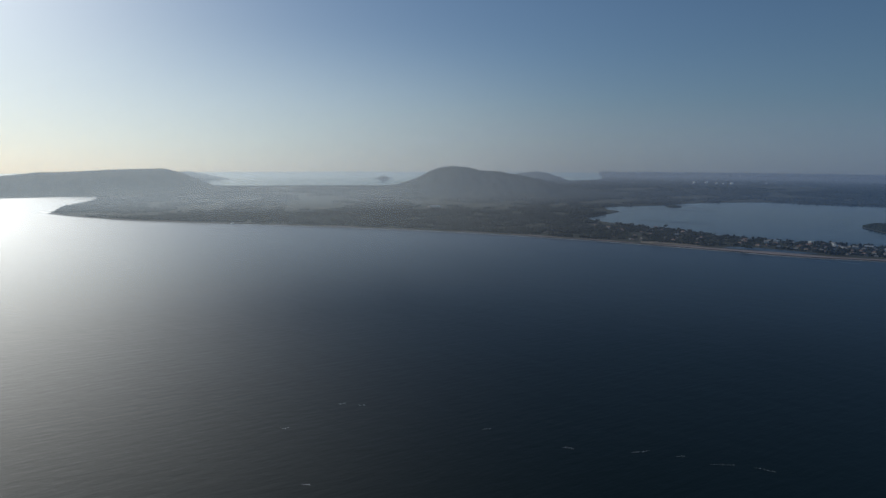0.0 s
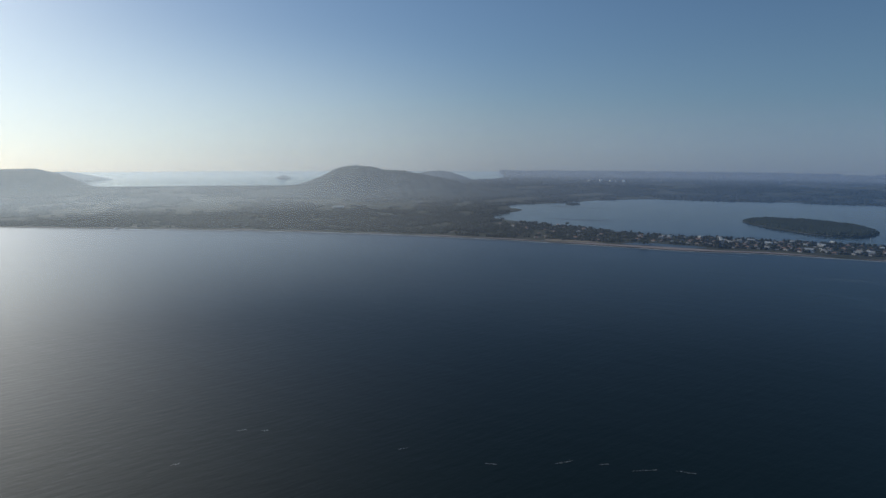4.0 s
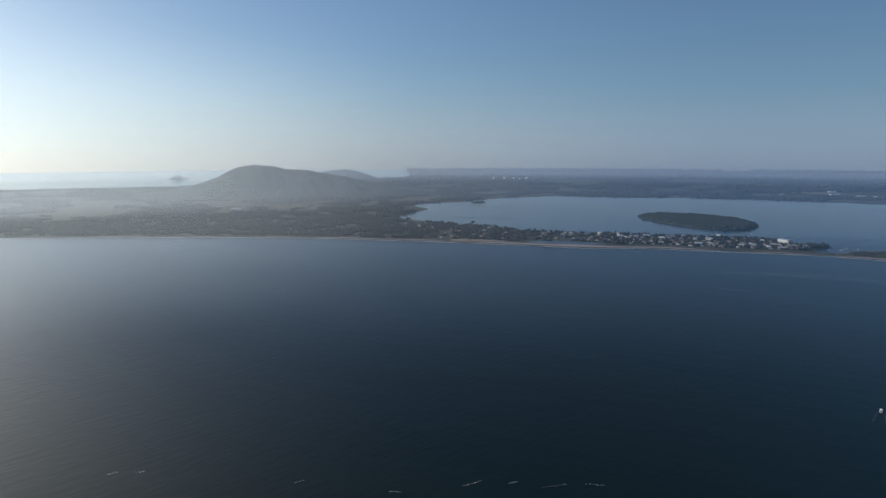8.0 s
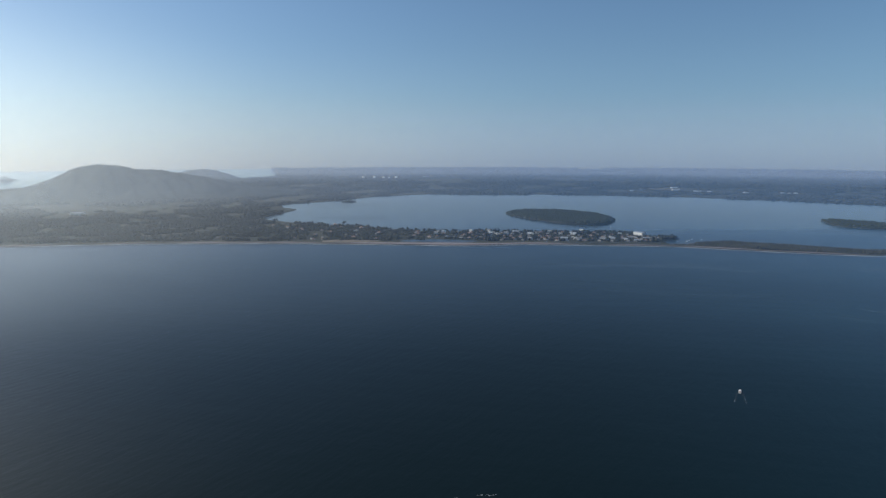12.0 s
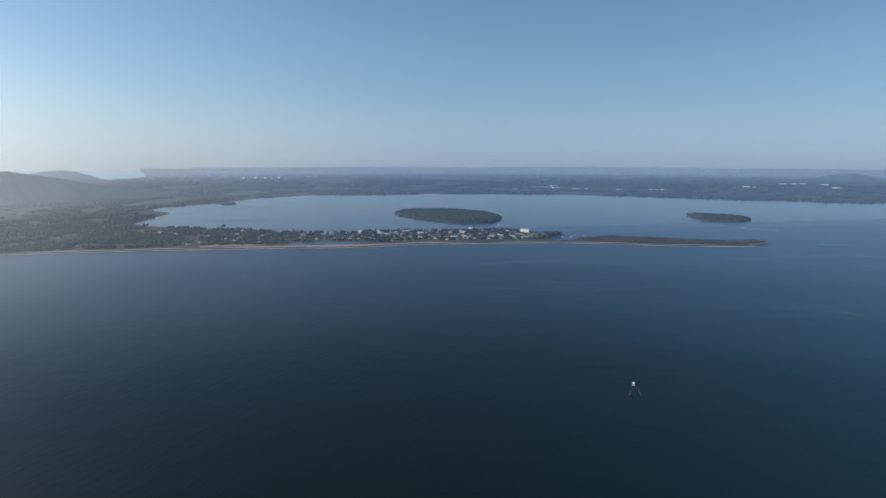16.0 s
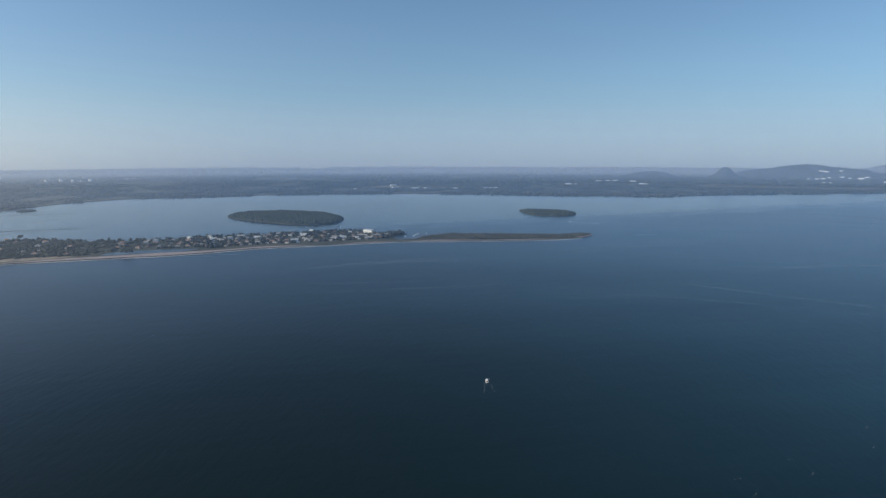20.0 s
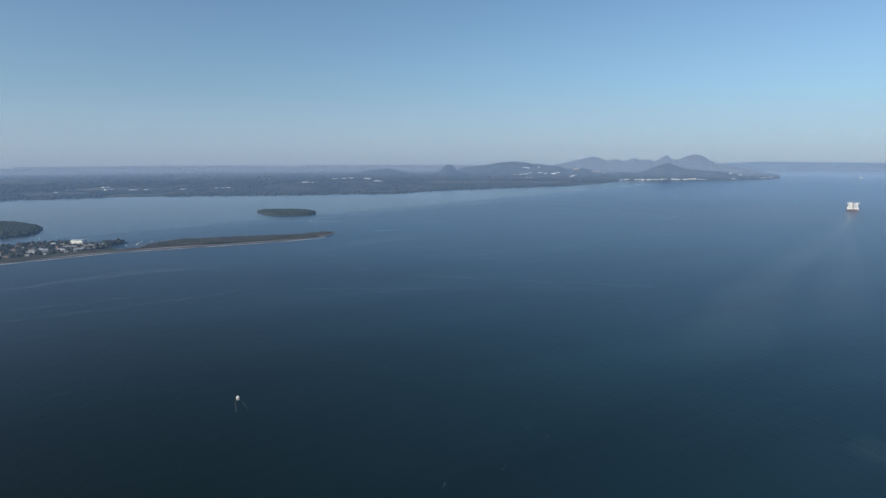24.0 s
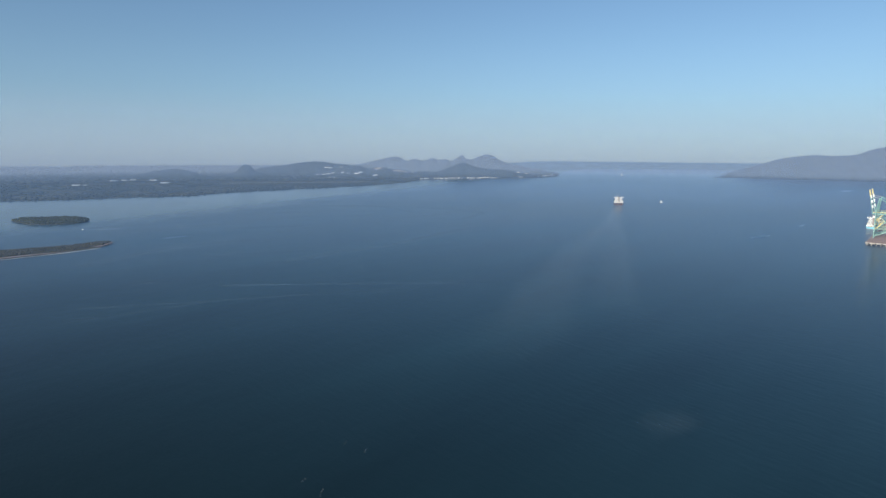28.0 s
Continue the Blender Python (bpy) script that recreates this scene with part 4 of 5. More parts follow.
tagged(land_sheet("marsh", curve_through(FLAT, 20, wobble=12), MARSH, z=1.06, slope=1.0), "pale flat of dry marsh grass on the far shore", "ground", kind="structure")


def scar(x, y, long, deep, label):
    """Bare earth draped over a hillside, ragged at its edge."""
    rings, around = 4, 22
    verts, faces = [(x, y, ground_height(x, y) + 1.4)], []
    for k in range(1, rings + 1):
        for i in range(around):
            a = 2 * math.pi * i / around
            reach = k / rings * (1 + 0.3 * noise.noise((math.cos(a) * 1.7, math.sin(a) * 1.7, x)))
            px_, py_ = x + deep * reach * math.cos(a), y + long * reach * math.sin(a)
            verts.append((px_, py_, ground_height(px_, py_) + (1.4 if k < rings else -0.5)))
            j = (i + 1) % around
            if k == 1:
                faces.append((0, 1 + i, 1 + j))
            else:
                lo, hi = 1 + (k - 2) * around, 1 + (k - 1) * around
                faces.append((lo + i, hi + i, hi + j, lo + j))
    tagged(mesh_from("scar", verts, faces, SOIL), label, "quarry", kind="structure")


scar(3062, 66, 22, 15, "pale quarry scar on the far hillside")
scar(3050, -36, 34, 16, "pale terrace of bare earth on the far hillside")

# ---------------------------------------------------------------- far buildings
far_shed = shed("warehouse", "white warehouse with a pale roof on the far shore", "warehouse", 30, 16, 6, WHITE, TIN, "far warehouses", 3)
far_small = shed("far_house", "small white building on the far shore", "building", 14, 10, 5, WHITE, CEMENT, "far buildings", 2)
for x, y, big in FAR_SITES:
    hut = put(far_shed if big else far_small, x, y, -math.degrees(math.atan2(x, y)) + random.uniform(-15, 15), size=random.uniform(0.5, 0.85))
    hut.scale.z *= 0.6
for x, y, size in HILL_SITES:
    hut = put(far_shed, x, y, 90 + random.uniform(-20, 20), z=ground_height(x, y) - 0.6, size=size * 0.52)
    hut.scale.z *= 0.8
for k in range(34):  # the harbour town along the far water
    u = k / 33
    x, y = 2738 + 110 * u + random.uniform(0, 110) * random.random(), -130 - 330 * u + random.uniform(-14, 14)
    put(far_small, x, y, 90 + random.uniform(-25, 25), size=random.uniform(0.35, 0.68))
for x, y in ((2895, -590), (2905, -570), (2925, -625), (2960, -660), (3040, -745), (3090, -790)):
    put(far_shed, x, y, 100 + random.uniform(-15, 15), z=1.0, size=random.uniform(0.5, 0.8))
silo = thing("silo", pose(2985, -575, 1, 0, 0, 10), "tall white port silos beside the quay", "silo")
for k in range(4):
    part("cylinder", rod((0, k * 9 - 14, 0), (0, k * 9 - 14, 20), 4.4, 4.4, 20), SHIPWHITE, silo)
part("head_house", box(6, 38, 5, 0, 0, 20), SHIPWHITE, silo)

tank = thing("storage_tank", Matrix(), "round white oil storage tank with a low cone roof", "storage tank", "oil storage tanks")
part("shell", rod((0, 0, 0), (0, 0, 12), 9, 9, 32), SHIPWHITE, tank)
part("roof", rod((0, 0, 12), (0, 0, 13.4), 9.2, 0.4, 32), SHIPWHITE, tank)
part("stair", beam((9.3, -3, 0), (9.3, 4, 12), 0.5), STEEL, tank)
for x, y, s in TANKS:
    put(tank, x, y, 10, size=s * 0.7)


# ---------------------------------------------------------------- ships and boats
def hull_mesh(length, beam_w, draft, sheer=1.5, stern=0.8, sections=14):
    """A ship's hull along +y, from the stern at y = 0 to the bow."""
    bm = bmesh.new()
    rings = []
    for i in range(sections + 1):
        u = i / sections
        w = beam_w / 2 * (stern + (1 - stern) * min(1, u * 5)) * (1 - max(0, (u - 0.72) / 0.28) ** 2.2)
        w = max(w, 0.06)
        deck = draft + sheer * (max(0, u - 0.6) / 0.4) ** 2
        y = length * u
        flare = 0.75 + 0.2 * min(1, u * 4) - 0.4 * max(0, u - 0.75) / 0.25
        rings.append([bm.verts.new((s * w * f, y, zz)) for s, f, zz in
                      ((-1, 1, deck), (-1, 0.98, deck * 0.5), (-1, flare, -0.8), (1, flare, -0.8), (1, 0.98, deck * 0.5), (1, 1, deck))])
    for a, b in zip(rings, rings[1:]):
        for k in range(5):
            bm.faces.new((a[k], a[k + 1], b[k + 1], b[k]))
        bm.faces.new((a[5], a[0], b[0], b[5]))
    bm.faces.new(rings[0][::-1])
    bm.faces.new(rings[-1])
    bmesh.ops.recalc_face_normals(bm, faces=bm.faces)
    return bm


def cargo_ship(m, label, length, width, hull, freeboard, stacks, group=""):
    ob = thing("cargo_ship", m, label, "ship", group)
    part("hull", hull_mesh(length, width, freeboard, 3, 0.9), hull, ob)
    part("boot_stripe", prism([(-width * 0.46, -0.12), (width * 0.46, -0.12), (width * 0.46, 0.1), (-width * 0.46, 0.1)], -0.3, 0.5), RUST, ob)
    bm = box(width * 0.94, 17, 2.5, 0, 13, freeboard)
    for k in range(1, 5):
        box(width * (0.80 - 0.03 * k), 13.5 - k, 2.5, 0, 13.5, freeboard + 2.9 * k - 0.1, bm)
    house = part("superstructure", bm, SHIPWHITE, ob, "white accommodation block with decks")
    for k in range(1, 5):
        slab = part("deck_slab", box(width * (0.94 - 0.05 * k), 16 - k, 0.4, 0, 13, freeboard + 2.9 * k - 0.4), SHIPWHITE, ob)
        part("railing", box(width * (0.92 - 0.05 * k), 0.1, 0.9, 0, 5.2 + k * 0.5, freeboard + 2.9 * k), STEEL, slab)
    for k in range(5):
        for i in range(6):
            w = width * 0.66
            part("window", box(1.3, 0.12, 1.1, (i + 0.5) * w / 6 - w / 2, 4.45 if k == 0 else 6.7 + k * 0.5, freeboard + 1.0 + 2.9 * k), GLASS, house)
    part("mooring_deck", box(width * 0.8, 3.4, 0.3, 0, 2.2, freeboard), RUST, ob, "rust-red mooring deck at the stern")
    for sx in (-1, 1):
        part("winch", rod((sx * 3.2 - 1.2, 2.4, freeboard + 1.1), (sx * 3.2 + 1.2, 2.4, freeboard + 1.1), 0.8, 0.8, 12), YELLOW, ob)
        part("crane_post", rod((sx * width * 0.3, 26, freeboard), (sx * width * 0.3, 26, freeboard + 19), 0.7, 0.4, 10), CREAM, ob)
    bridge = part("bridge", box(width * 1.02, 5, 2.6, 0, 17, freeboard + 14.3, edge=0.3), SHIPWHITE, ob)
    part("window", box(width * 0.9, 0.12, 1.0, 0, 14.46, freeboard + 15.4), GLASS, bridge)
    part("funnel", rod((0, 7, freeboard + 2.5), (0, 8.4, freeboard + 17.5), 2.2, 1.8, 16), CREAM, ob)
    part("mast", rod((-width * 0.12, 17, freeboard + 16), (-width * 0.12, 17, freeboard + 26), 0.5, 0.25), CREAM, ob)
    part("radar", box(3.2, 0.4, 0.3, -width * 0.12, 17, freeboard + 26), SHIPWHITE, ob)
    for s in (-1, 1):
        part("lifeboat", rod((s * width * 0.42, 10, freeboard + 5), (s * width * 0.42, 15, freeboard + 5), 1.1, 1.1, 10), YELLOW, ob)
        part("antenna", rod((s * width * 0.3, 16, freeboard + 15), (s * width * 0.3, 16, freeboard + 21), 0.15, 0.08), STEEL, ob)
    r = random.Random(5)
    for by in range(stacks):
        for col in range(5):
            for lay in range(r.choice((1, 2, 3, 3))):
                part("container", box(2.6, 12.0, 2.5, (col - 2) * 2.9 * width / 20, 32 + by * 13.2, freeboard + 0.3 + lay * 2.6), r.choice((RUST, HULLBLUE, SHIPWHITE, STEEL, GREEN)), ob)
    return ob


course = math.degrees(math.atan2(1422, -463 - 90))
freighter = cargo_ship(pose(1412, -466, 0, 0, 0, -course), "cargo ship under way with a white superstructure and dark hull", 140, 22, HULLDARK, 7.0, 6)
freighter.scale = (0.98, 0.9, 0.74)
coaster = cargo_ship(pose(3200, -1200, 0, 0, 0, -150), "distant white ship at anchor in the channel", 90, 18, SHIPWHITE, 6.0, 2)
coaster.scale = (0.3, 0.3, 0.4)


def small_boat(label, length, width, hull, group="", outriggers=False):
    ob = thing("boat", Matrix(), label, "boat", group)
    part("hull", hull_mesh(length, width, 0.9, 0.7, 0.85, 10), hull, ob)
    part("deck", prism([(-width * 0.4, 0.3), (width * 0.4, 0.3), (width * 0.42, length * 0.6), (0, length * 0.92), (-width * 0.42, length * 0.6)], 0.88, 0.96), WOOD, ob)
    cabin = part("cabin", box(width * 0.62, length * 0.26, 1.9, 0, length * 0.52, 0.9, edge=0.06), SHIPWHITE, ob)
    part("cabin_roof", box(width * 0.72, length * 0.32, 0.12, 0, length * 0.52, 2.8), SHIPWHITE, ob)
    part("window", box(width * 0.5, 0.05, 0.6, 0, length * 0.385, 1.9), GLASS, cabin)
    part("mast", rod((0, length * 0.38, 0.9), (0, length * 0.38, 5.4), 0.09, 0.05), STEEL, ob)
    if outriggers:
        for s in (-1, 1):
            part("outrigger", rod((s * width * 0.3, length * 0.42, 1.6), (s * width * 1.1, length * 0.4, 4.6), 0.07, 0.04), STEEL, ob)
        part("net_winch", rod((-0.7, length * 0.3, 1.3), (0.7, length * 0.3, 1.3), 0.35, 0.35, 12), RUST, ob)
        part("awning", box(width * 0.7, length * 0.26, 0.08, 0, length * 0.2, 2.7), SHIPWHITE, ob)
        for sx in (-1, 1):
            part("post", rod((sx * width * 0.32, length * 0.09, 0.9), (sx * width * 0.32, length * 0.09, 2.7), 0.05, 0.05), STEEL, ob)
    return ob


trawler = small_boat("small white fishing boat trailing two thin wakes", 9.5, 3.4, SHIPWHITE, outriggers=True)
trawler.matrix_basis = pose(291, 243, 0, 0, 0, -54)
trawler.scale = (0.37, 0.4, 0.37)
launch = small_boat("small white motor launch in the bay", 10, 3.2, SHIPWHITE)
launch.matrix_basis = pose(1478, -601, 0, 0, 0, -100)
launch.scale = (1.3, 1.3, 1.3)
speed = small_boat("white speedboat near the spit leaving a wake", 7, 2.4, SHIPWHITE)
speed.matrix_basis = pose(1024, 522, 0, 0, 0, 5)
speed.scale = (0.45, 0.5, 0.3)
moored = small_boat("small white boat moored in the inlet", 7, 2.4, SHIPWHITE, "boats moored in the inlet")
for x, y in ((714, 638), (724, 630), (733, 637), (744, 641), (752, 632)):
    put(moored, x, y, random.uniform(0, 360), z=0, size=random.uniform(0.3, 0.45))
ferry = small_boat("white boat beached at the water's edge", 12, 3.6, SHIPWHITE)
ferry.matrix_basis = pose(-367, 1094, 0, 0, 0, 65)


def streak(name, a, b, w0, w1, label, z=0.02, ragged=0.4, pieces=18, material=FOAM):
    """A broken line of foam on the water from a to b."""
    a, b = Vector(a), Vector(b)
    d = (b - a).normalized()
    side = Vector((-d.y, d.x))
    bm = bmesh.new()
    r = random.Random(int(a.x * 7 + b.y))
    for k in range(pieces):
        u = (k + r.uniform(-0.4, 0.4)) / pieces
        c = a + (b - a) * u + side * r.uniform(-0.5, 0.5) * (w0 + (w1 - w0) * u)
        ln = (b - a).length / pieces * r.uniform(0.4, 1.1)
        w = (w0 + (w1 - w0) * u) * r.uniform(0.3, 1.0) * ragged
        n = 7
        vs = []
        for i in range(n):
            g = 2 * math.pi * i / n
            s = r.uniform(0.7, 1.2)
            p = c + d * math.cos(g) * ln * 0.5 * s + side * math.sin(g) * w * 0.5 * s
            vs.append(bm.verts.new((p.x, p.y, z)))
        bm.faces.new(vs)
    return solid(name, bm, material, label, "foam", kind="stuff")


WAKE = "thin white wake on the dark water"
for s in (-1, 1):
    ux, uy = math.sin(radians(54)), math.cos(radians(54))
    streak("wake", (291 + s * uy * 1.4, 243 - s * ux * 1.4), (291 - ux * 14 + s * uy * 2.6, 243 - uy * 14 - s * ux * 2.6), 0.5, 0.8, WAKE, ragged=0.6, material=WAKE_LIGHT)
streak("wake", (1024, 519), (1032, 472), 4, 9, WAKE, ragged=0.9, pieces=40)
streak("wake", (1408, -466), (1330, -432), 9, 13, WAKE, z=0.07, ragged=0.35, pieces=24, material=WAKE_LIGHT)
def pale_lane(name, points, w0, w1, dense, label, z=0.03, fade=0.0):
    """A band of thin foam or painted sheen along a line on the water, thinning out to its sides and ends."""
    line = [Vector(p) for p in curve_through(points, 12, closed=False)]
    k = len(line)
    verts, faces, cover = [], [], []
    for i, p in enumerate(line):
        u = i / (k - 1)
        d = (line[min(i + 1, k - 1)] - line[max(i - 1, 0)]).normalized()
        side = Vector((-d.y, d.x)) * (w0 + (w1 - w0) * u) * (1 + 0.35 * noise.noise((p.x / 40, p.y / 40, 2.0)))
        ends = min(1, 8 * (1 - u)) * min(1, 8 * u if fade == 0 else 1) * (1 - fade * u)
        for q, c in ((-0.5, 0), (-0.22, 0.8), (0, 1), (0.22, 0.8), (0.5, 0)):
            verts.append((*(p + side * q), z))
            cover.append(dense * c * ends)
        if i:
            for q in range(4):
                faces.append((5 * i - 5 + q, 5 * i + q, 5 * i + q + 1, 5 * i - 4 + q))
    ob = mesh_from(name, verts, faces, LANE)
    ob.data.attributes.new("cover", "FLOAT", "POINT").data.foreach_set("value", cover)
    return tagged(ob, label, "foam", kind="stuff")


LONG_WAKE = "long faint wake spreading behind the cargo ship"
pale_lane("wake", [(1394, -453), (1034, -291), (819, -180), (649, -96), (476, -22), (378, 22)], 12, 80, 0.17, LONG_WAKE, fade=0.7)
pale_lane("wake", [(1394, -455), (1034, -310), (752, -199), (593, -132), (475, -80)], 12, 60, 0.17, LONG_WAKE, z=0.05, fade=0.7)
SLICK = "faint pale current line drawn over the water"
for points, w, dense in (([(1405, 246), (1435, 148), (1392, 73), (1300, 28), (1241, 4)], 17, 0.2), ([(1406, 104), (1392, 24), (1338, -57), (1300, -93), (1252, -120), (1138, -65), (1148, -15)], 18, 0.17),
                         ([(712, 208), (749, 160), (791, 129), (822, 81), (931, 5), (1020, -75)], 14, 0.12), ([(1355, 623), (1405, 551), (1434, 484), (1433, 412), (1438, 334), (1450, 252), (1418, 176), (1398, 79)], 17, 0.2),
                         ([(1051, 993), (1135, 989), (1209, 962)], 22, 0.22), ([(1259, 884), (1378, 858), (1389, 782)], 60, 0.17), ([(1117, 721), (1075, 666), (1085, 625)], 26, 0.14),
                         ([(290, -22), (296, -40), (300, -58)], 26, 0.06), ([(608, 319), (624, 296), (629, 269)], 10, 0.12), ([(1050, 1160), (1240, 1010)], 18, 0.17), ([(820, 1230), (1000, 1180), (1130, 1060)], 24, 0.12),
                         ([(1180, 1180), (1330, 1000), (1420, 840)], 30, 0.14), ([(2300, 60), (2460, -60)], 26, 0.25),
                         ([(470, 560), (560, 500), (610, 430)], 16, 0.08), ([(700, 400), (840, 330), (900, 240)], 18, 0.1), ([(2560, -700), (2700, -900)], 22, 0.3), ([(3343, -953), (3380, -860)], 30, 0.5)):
    pale_lane("slick", points, w, w, min(dense, 0.2), SLICK)
# pale lanes across the lagoon and the bay paint in the sheen of ripples
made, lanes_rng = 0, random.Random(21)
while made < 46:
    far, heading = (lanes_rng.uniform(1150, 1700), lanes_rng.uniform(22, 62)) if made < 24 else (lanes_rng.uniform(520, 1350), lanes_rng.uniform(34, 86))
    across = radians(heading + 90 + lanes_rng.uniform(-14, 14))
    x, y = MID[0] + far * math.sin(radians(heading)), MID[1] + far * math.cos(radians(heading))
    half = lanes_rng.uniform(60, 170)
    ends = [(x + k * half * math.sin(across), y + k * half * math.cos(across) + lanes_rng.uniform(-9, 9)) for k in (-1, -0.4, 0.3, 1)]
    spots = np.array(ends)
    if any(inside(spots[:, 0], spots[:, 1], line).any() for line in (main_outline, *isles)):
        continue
    pale_lane("slick", ends, lanes_rng.uniform(7, 24) * far / 1200, lanes_rng.uniform(7, 24) * far / 1200, lanes_rng.uniform(0.05, 0.13), "faint pale lane painting the sheen of ripples on the calm water")
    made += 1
PATCHES = [(-49, 290, 3), (-39, 288, 3), (53, 244, 4), (82, 241, 7), (97, 237, 3), (111, 230, 8), (-50, 214, 3), (376, 46, 3), (333, 72, 3), (321, 77, 3), (282, 95, 3), (253, 110, 4), (235, 130, 4),
           (262, 117, 3), (290, 103, 4), (341, 80, 4), (20, 262, 4), (-70, 262, 3), (126, 226, 6)]
for x, y, size in PATCHES:
    r = random.Random(int(x * 3 + y))
    t = r.uniform(-0.5, 0.3)
    streak("foam_patch", (x - size * math.cos(t) * 0.6, y - size * math.sin(t) * 0.6), (x + size * math.cos(t) * 0.6, y + size * math.sin(t) * 0.6), 0.5, 0.7, "drifting streak of pale foam on the water", ragged=0.55, pieces=9, material=FOAM if y > 200 else WAKE_LIGHT)

for a, b in (((2596, -2035), (2556, -2210)), ((2556, -2210), (2552, -2480)), ((2552, -2480), (2556, -2740))):
    streak("surf", a, b, 7, 9, "thin pale line of surf at the foot of the headland", ragged=0.8, pieces=20)

# ---------------------------------------------------------------- container port
AHEAD, LEFT = Vector((0.70, -0.714, 0)).normalized(), Vector((0.714, 0.70, 0)).normalized()
corner = Vector((788, -551, 0))
port_turn = math.degrees(math.atan2(AHEAD.y, AHEAD.x)) - 90   # local +y runs along the quay, local -x is the water side


def at_port(along, across, z=0.0):
    """A pose on the quay: metres along it from its near end, metres in from its water side."""
    p = corner + AHEAD * along - LEFT * across
    return pose(p.x, p.y, z, 0, 0, port_turn)


quay = thing("quay", at_port(0, 22), "concrete quay deck with brown paving on piles", "quay", kind="structure")
part("deck", box(44, 400, 1.6, 0, 200, 2.4), CONCRETE, quay)
part("paving", box(43, 399, 0.1, 0, 200, 4.0), DECKING, quay)
for i in range(9):
    part("pile", rod((-20 + i * 5, 1.5, -1), (-20 + i * 5, 1.5, 2.4), 0.6, 0.6, 10), CONCRETE, quay)
for i in range(37):
    part("pile", rod((-20, 8 + i * 10.5, -1), (-20, 8 + i * 10.5, 2.4), 0.6, 0.6, 10), CONCRETE, quay)
for i in range(26):
    part("fender", box(0.7, 1.4, 2.6, -22.4, 8 + i * 15, 0.8), RUBBER, quay)
for i in range(6):
    part("fender", box(1.4, 0.6, 2.4, -18 + i * 7.2, -0.35, 1.0), RUBBER, quay)


def gantry_crane(m):
    """A ship-to-shore crane with its boom raised; -x is the water side."""
    ob = thing("gantry_crane", m, "tall green container crane with its boom raised", "crane", "quay cranes")
    X0, X1, Y, Z = -12, 12, 8, 31
    for x in (X0, X1):
        for y in (-Y, Y):
            part("leg", beam((x, y, 0.8), (x, y, Z + 8), 1.0), GREEN, ob)
            bogie = part("bogie", box(1.6, 5.0, 0.8, x, y, 0.25), STEEL, ob)
            for k in (-1.6, 0, 1.6):
                part("wheel", rod((x - 0.3, y + k, 0.3), (x + 0.3, y + k, 0.3), 0.3, 0.3, 12), RUBBER, bogie)
        part("sill_beam", beam((x, -Y, 3), (x, Y, 3), 0.9), GREEN, ob)
        part("portal_beam", beam((x, -Y, Z), (x, Y, Z), 0.9), GREEN, ob)
        part("brace", beam((x, -Y, 13), (x, Y, Z - 1), 0.6), GREEN, ob)
    for y in (-Y, Y):
        part("portal_beam", beam((X0, y, 13), (X1, y, 13), 0.9), GREEN, ob)
        part("brace", beam((X0, y, 13), (X1, y, Z), 0.5), GREEN, ob)
        part("brace", beam((X1, y, 13), (X0, y, Z), 0.5), GREEN, ob)
    for y in (-3, 3):
        part("girder", beam((X0 - 4, y, Z + 2), (X1 + 14, y, Z + 2), 1.4, w2=1.0), GREEN, ob)
    hinge = Vector((X0 - 4, 0, Z + 2))
    up = Vector((math.cos(radians(101)), 0, math.sin(radians(101))))
    tip = hinge + up * 33
    for y in (-3, 3):
        o = Vector((0, y, 0))
        chord = part("boom", beam(hinge + o, tip + o, 0.9, w2=0.7), GREEN, ob)
        for k in (8, 15, 22):
            part("panel", beam(hinge + o * 1.02 + up * k + Vector((0.75, 0, 0)), hinge + o * 1.02 + up * (k + 4) + Vector((0.75, 0, 0)), 0.7, w2=0.9), SHIPWHITE, chord, "white marking panel on the boom")
        part("boom_tip", beam(tip + o - up * 9, tip + o + up * 0.6, 1.05, w2=0.85), YELLOW, ob, "yellow tip of the boom")
    for k in range(11):
        a, b = hinge + up * (3 + k * 2.8), hinge + up * (3 + (k + 1) * 2.8)
        part("boom_lattice", beam(a + Vector((0, -3 if k % 2 else 3, 0)), b + Vector((0, 3 if k % 2 else -3, 0)), 0.28), GREEN, ob)
    for x in (X0, X1):
        for k, z in enumerate((13, 19, 25)):
            part("gallery", box(1.2, 2 * Y - 1.4, 0.18, x + 1.1, 0, z), YELLOW, ob)
            part("handrail", beam((x + 1.7, -Y + 0.8, z + 1.1), (x + 1.7, Y - 0.8, z + 1.1), 0.16), YELLOW, ob)
    spreader = part("spreader", box(2.4, 12, 0.6, 2, 0, 18), YELLOW, ob, "yellow container spreader on cables")
    for sx in (1, 3):
        for sy in (-2.5, 2.5):
            part("cable", rod((sx, sy, 18.6), (sx, sy, Z + 1.4), 0.09, 0.09, 6), RUBBER, spreader)
    part("trolley", box(4, 5.4, 1.2, 2, 0, Z + 0.8), STEEL, ob)
    for k in range(6):
        part("boom_tie", beam(hinge + up * (3 + k * 5.6) + Vector((0, -3, 0)), hinge + up * (3 + k * 5.6) + Vector((0, 3, 0)), 0.6), GREEN, ob)
    apex = Vector((X0 + 2, 0, Z + 24))
    for y in (-Y, Y):
        part("mast_leg", beam((X0, y, Z + 8), apex + Vector((0, y * 0.2, 0)), 0.9), GREEN, ob)
        part("stay", beam(apex + Vector((0, y * 0.2, 0)), (X1, y, Z + 8), 0.45), GREEN, ob)
        part("stay", beam(apex + Vector((0, y * 0.2, 0)), hinge + up * 24 + Vector((0, y * 0.35, 0)), 0.3), STEEL, ob)
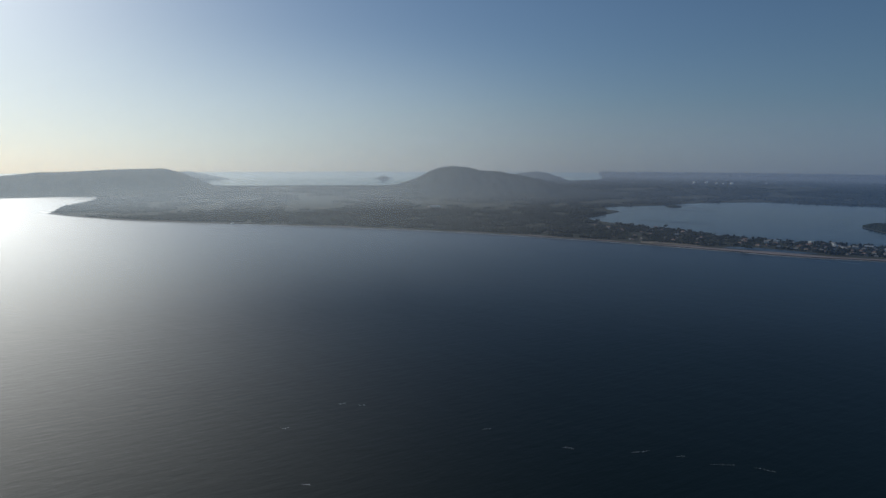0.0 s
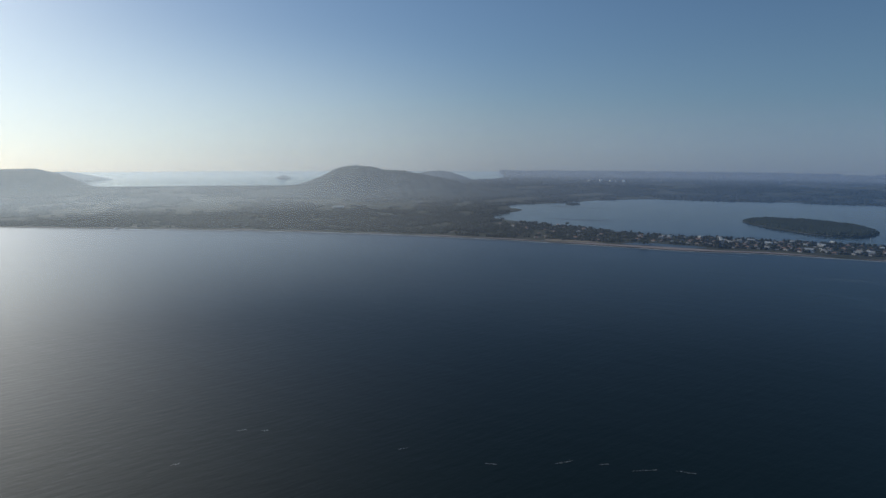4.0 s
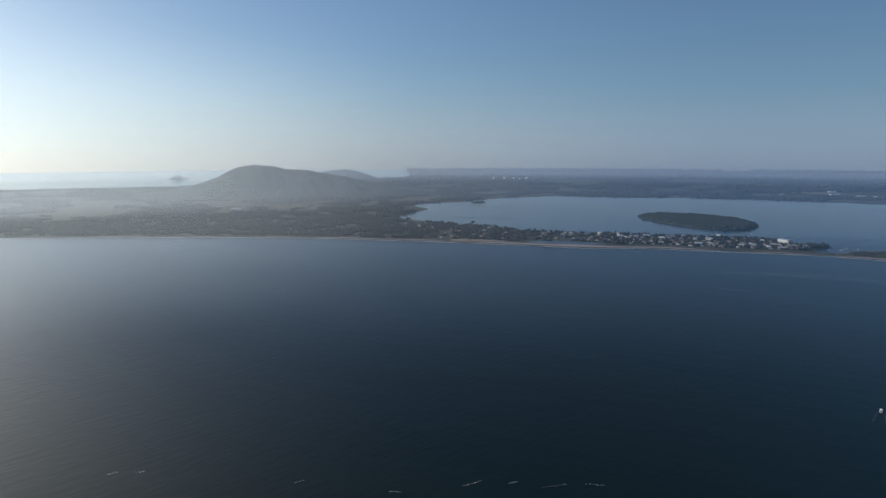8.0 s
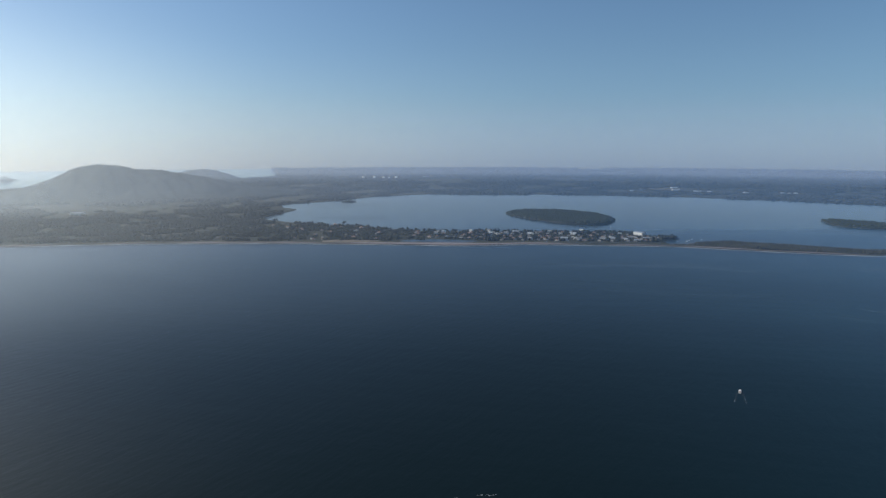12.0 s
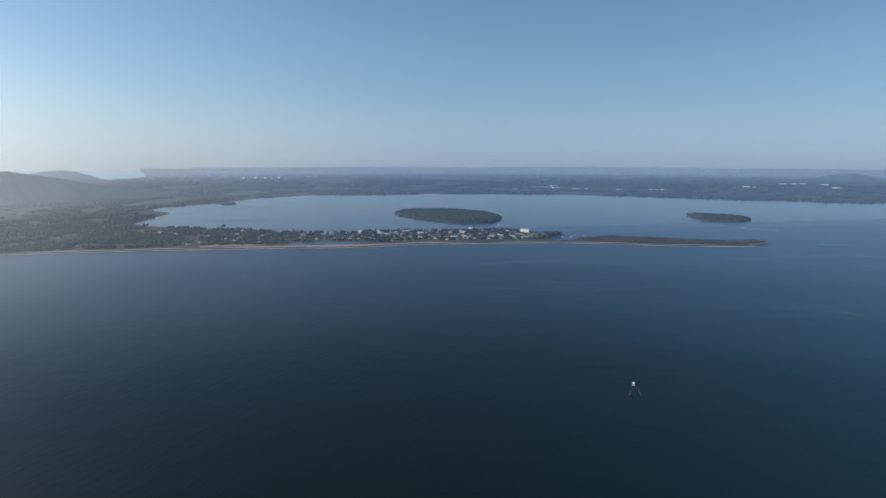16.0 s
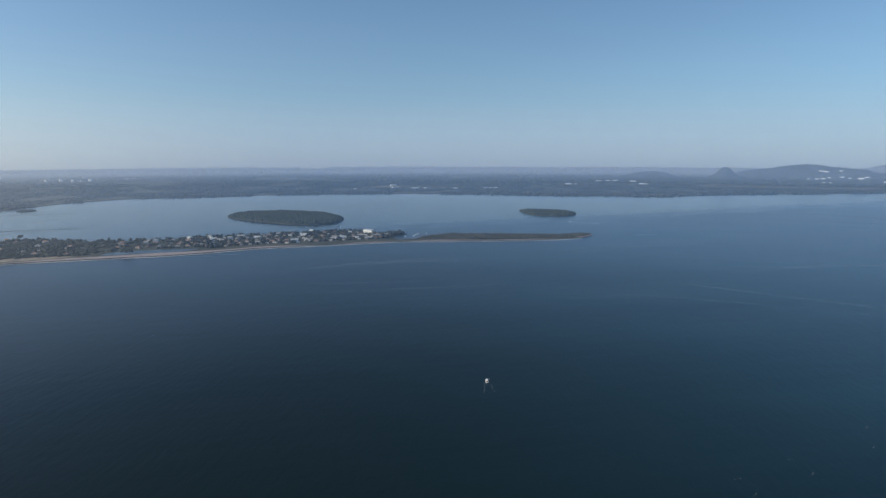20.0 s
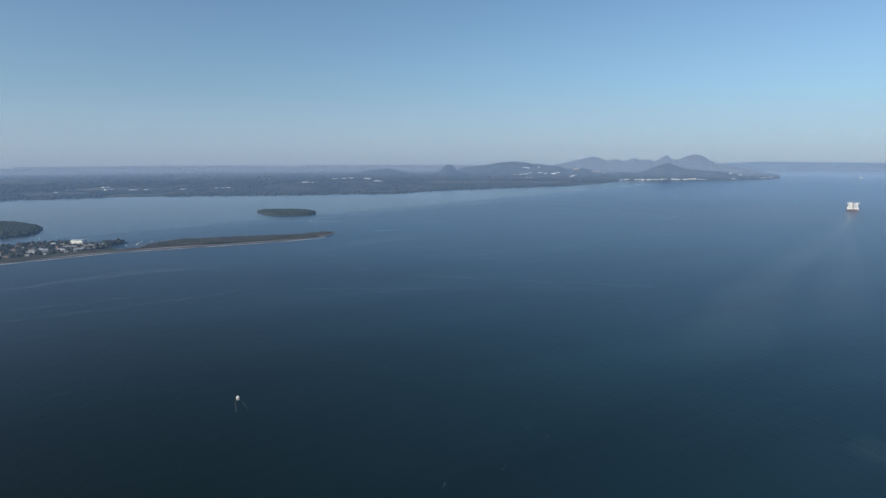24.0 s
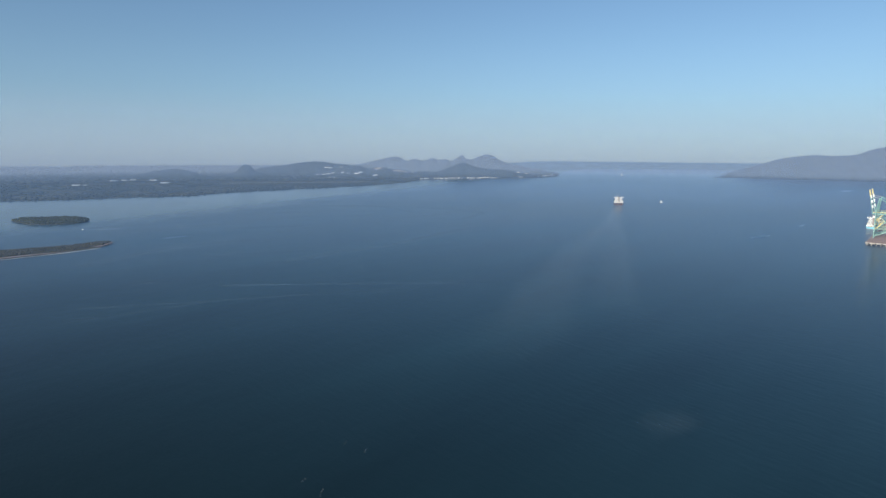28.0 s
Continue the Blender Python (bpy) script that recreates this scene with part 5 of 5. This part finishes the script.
    part("machinery_house", box(14, 7, 5, X1 + 3, 0, Z + 3, edge=0.2), SHIPWHITE, ob)
    cab = part("cab", box(3, 3, 2.6, X0 - 2, 0, Z - 3.2, edge=0.15), SHIPWHITE, ob)
    part("window", box(0.1, 2.6, 1.6, X0 - 3.55, 0, Z - 2.8), GLASS, cab)
    for y in (-Y, Y):
        for k in range(3):
            part("stair", beam((X0 + 1.5 + (k % 2) * 6, y * 1.1, 13.6 + k * 6), (X0 + 7.5 - (k % 2) * 6, y * 1.1, 19.6 + k * 6), 0.7), YELLOW, ob)
        part("brace", beam((X0, y, 3), (X1, y, 13), 0.8), GREEN, ob)
        part("handrail", beam((X0 - 4, y * 0.5, Z + 4.2), (X1 + 14, y * 0.5, Z + 4.2), 0.3), YELLOW, ob)
        for k in range(7):
            part("lattice", beam((X0 - 2 + k * 5.4, y * 0.38, Z + 2.6), (X0 + 0.7 + k * 5.4, y * 0.38, Z + 4.2), 0.35), GREEN, ob)
    part("ladder", beam((X1 + 0.9, Y, 1), (X1 + 0.9, Y, Z), 0.5), YELLOW, ob)
    part("walkway", box(24, 0.8, 0.15, 0, -Y - 1.1, 13.6), YELLOW, ob)
    return ob


crane = gantry_crane(at_port(62, 16, 4.1))
for along in (96,):
    copy_thing(crane, at_port(along, 16, 4.1))
berthed = cargo_ship(pose(*(corner + AHEAD * 215 + LEFT * 10.5), 0, 0, port_turn), "container ship with a pale blue hull moored at the quay", 150, 24, HULLBLUE, 5.0, 7)
berthed.scale = (0.75, 0.75, 0.85)
stack = thing("container", at_port(0, 0), "stacked steel shipping container on the quay", "container", "containers on the quay")
bm = box(2.5, 12.0, 2.6)
for k in range(18):
    for s in (-1, 1):
        box(0.06, 0.32, 2.3, s * 1.27, -5.6 + k * 0.66, 0.15, bm)
part("body", bm, RUST, stack)
for s in (-0.62, 0.62):
    part("door", box(1.15, 0.06, 2.4, s, -6.03, 0.1), RUST, stack)
first = True
for row in range(7):
    for col in range(3):
        for lay in range(random.choice((1, 2, 2))):
            m = at_port(34 + row * 16, 33 + col * 3.2, 4.1 + lay * 2.62)
            if first:
                stack.matrix_basis, first = m, False
            else:
                copy_thing(stack, m)
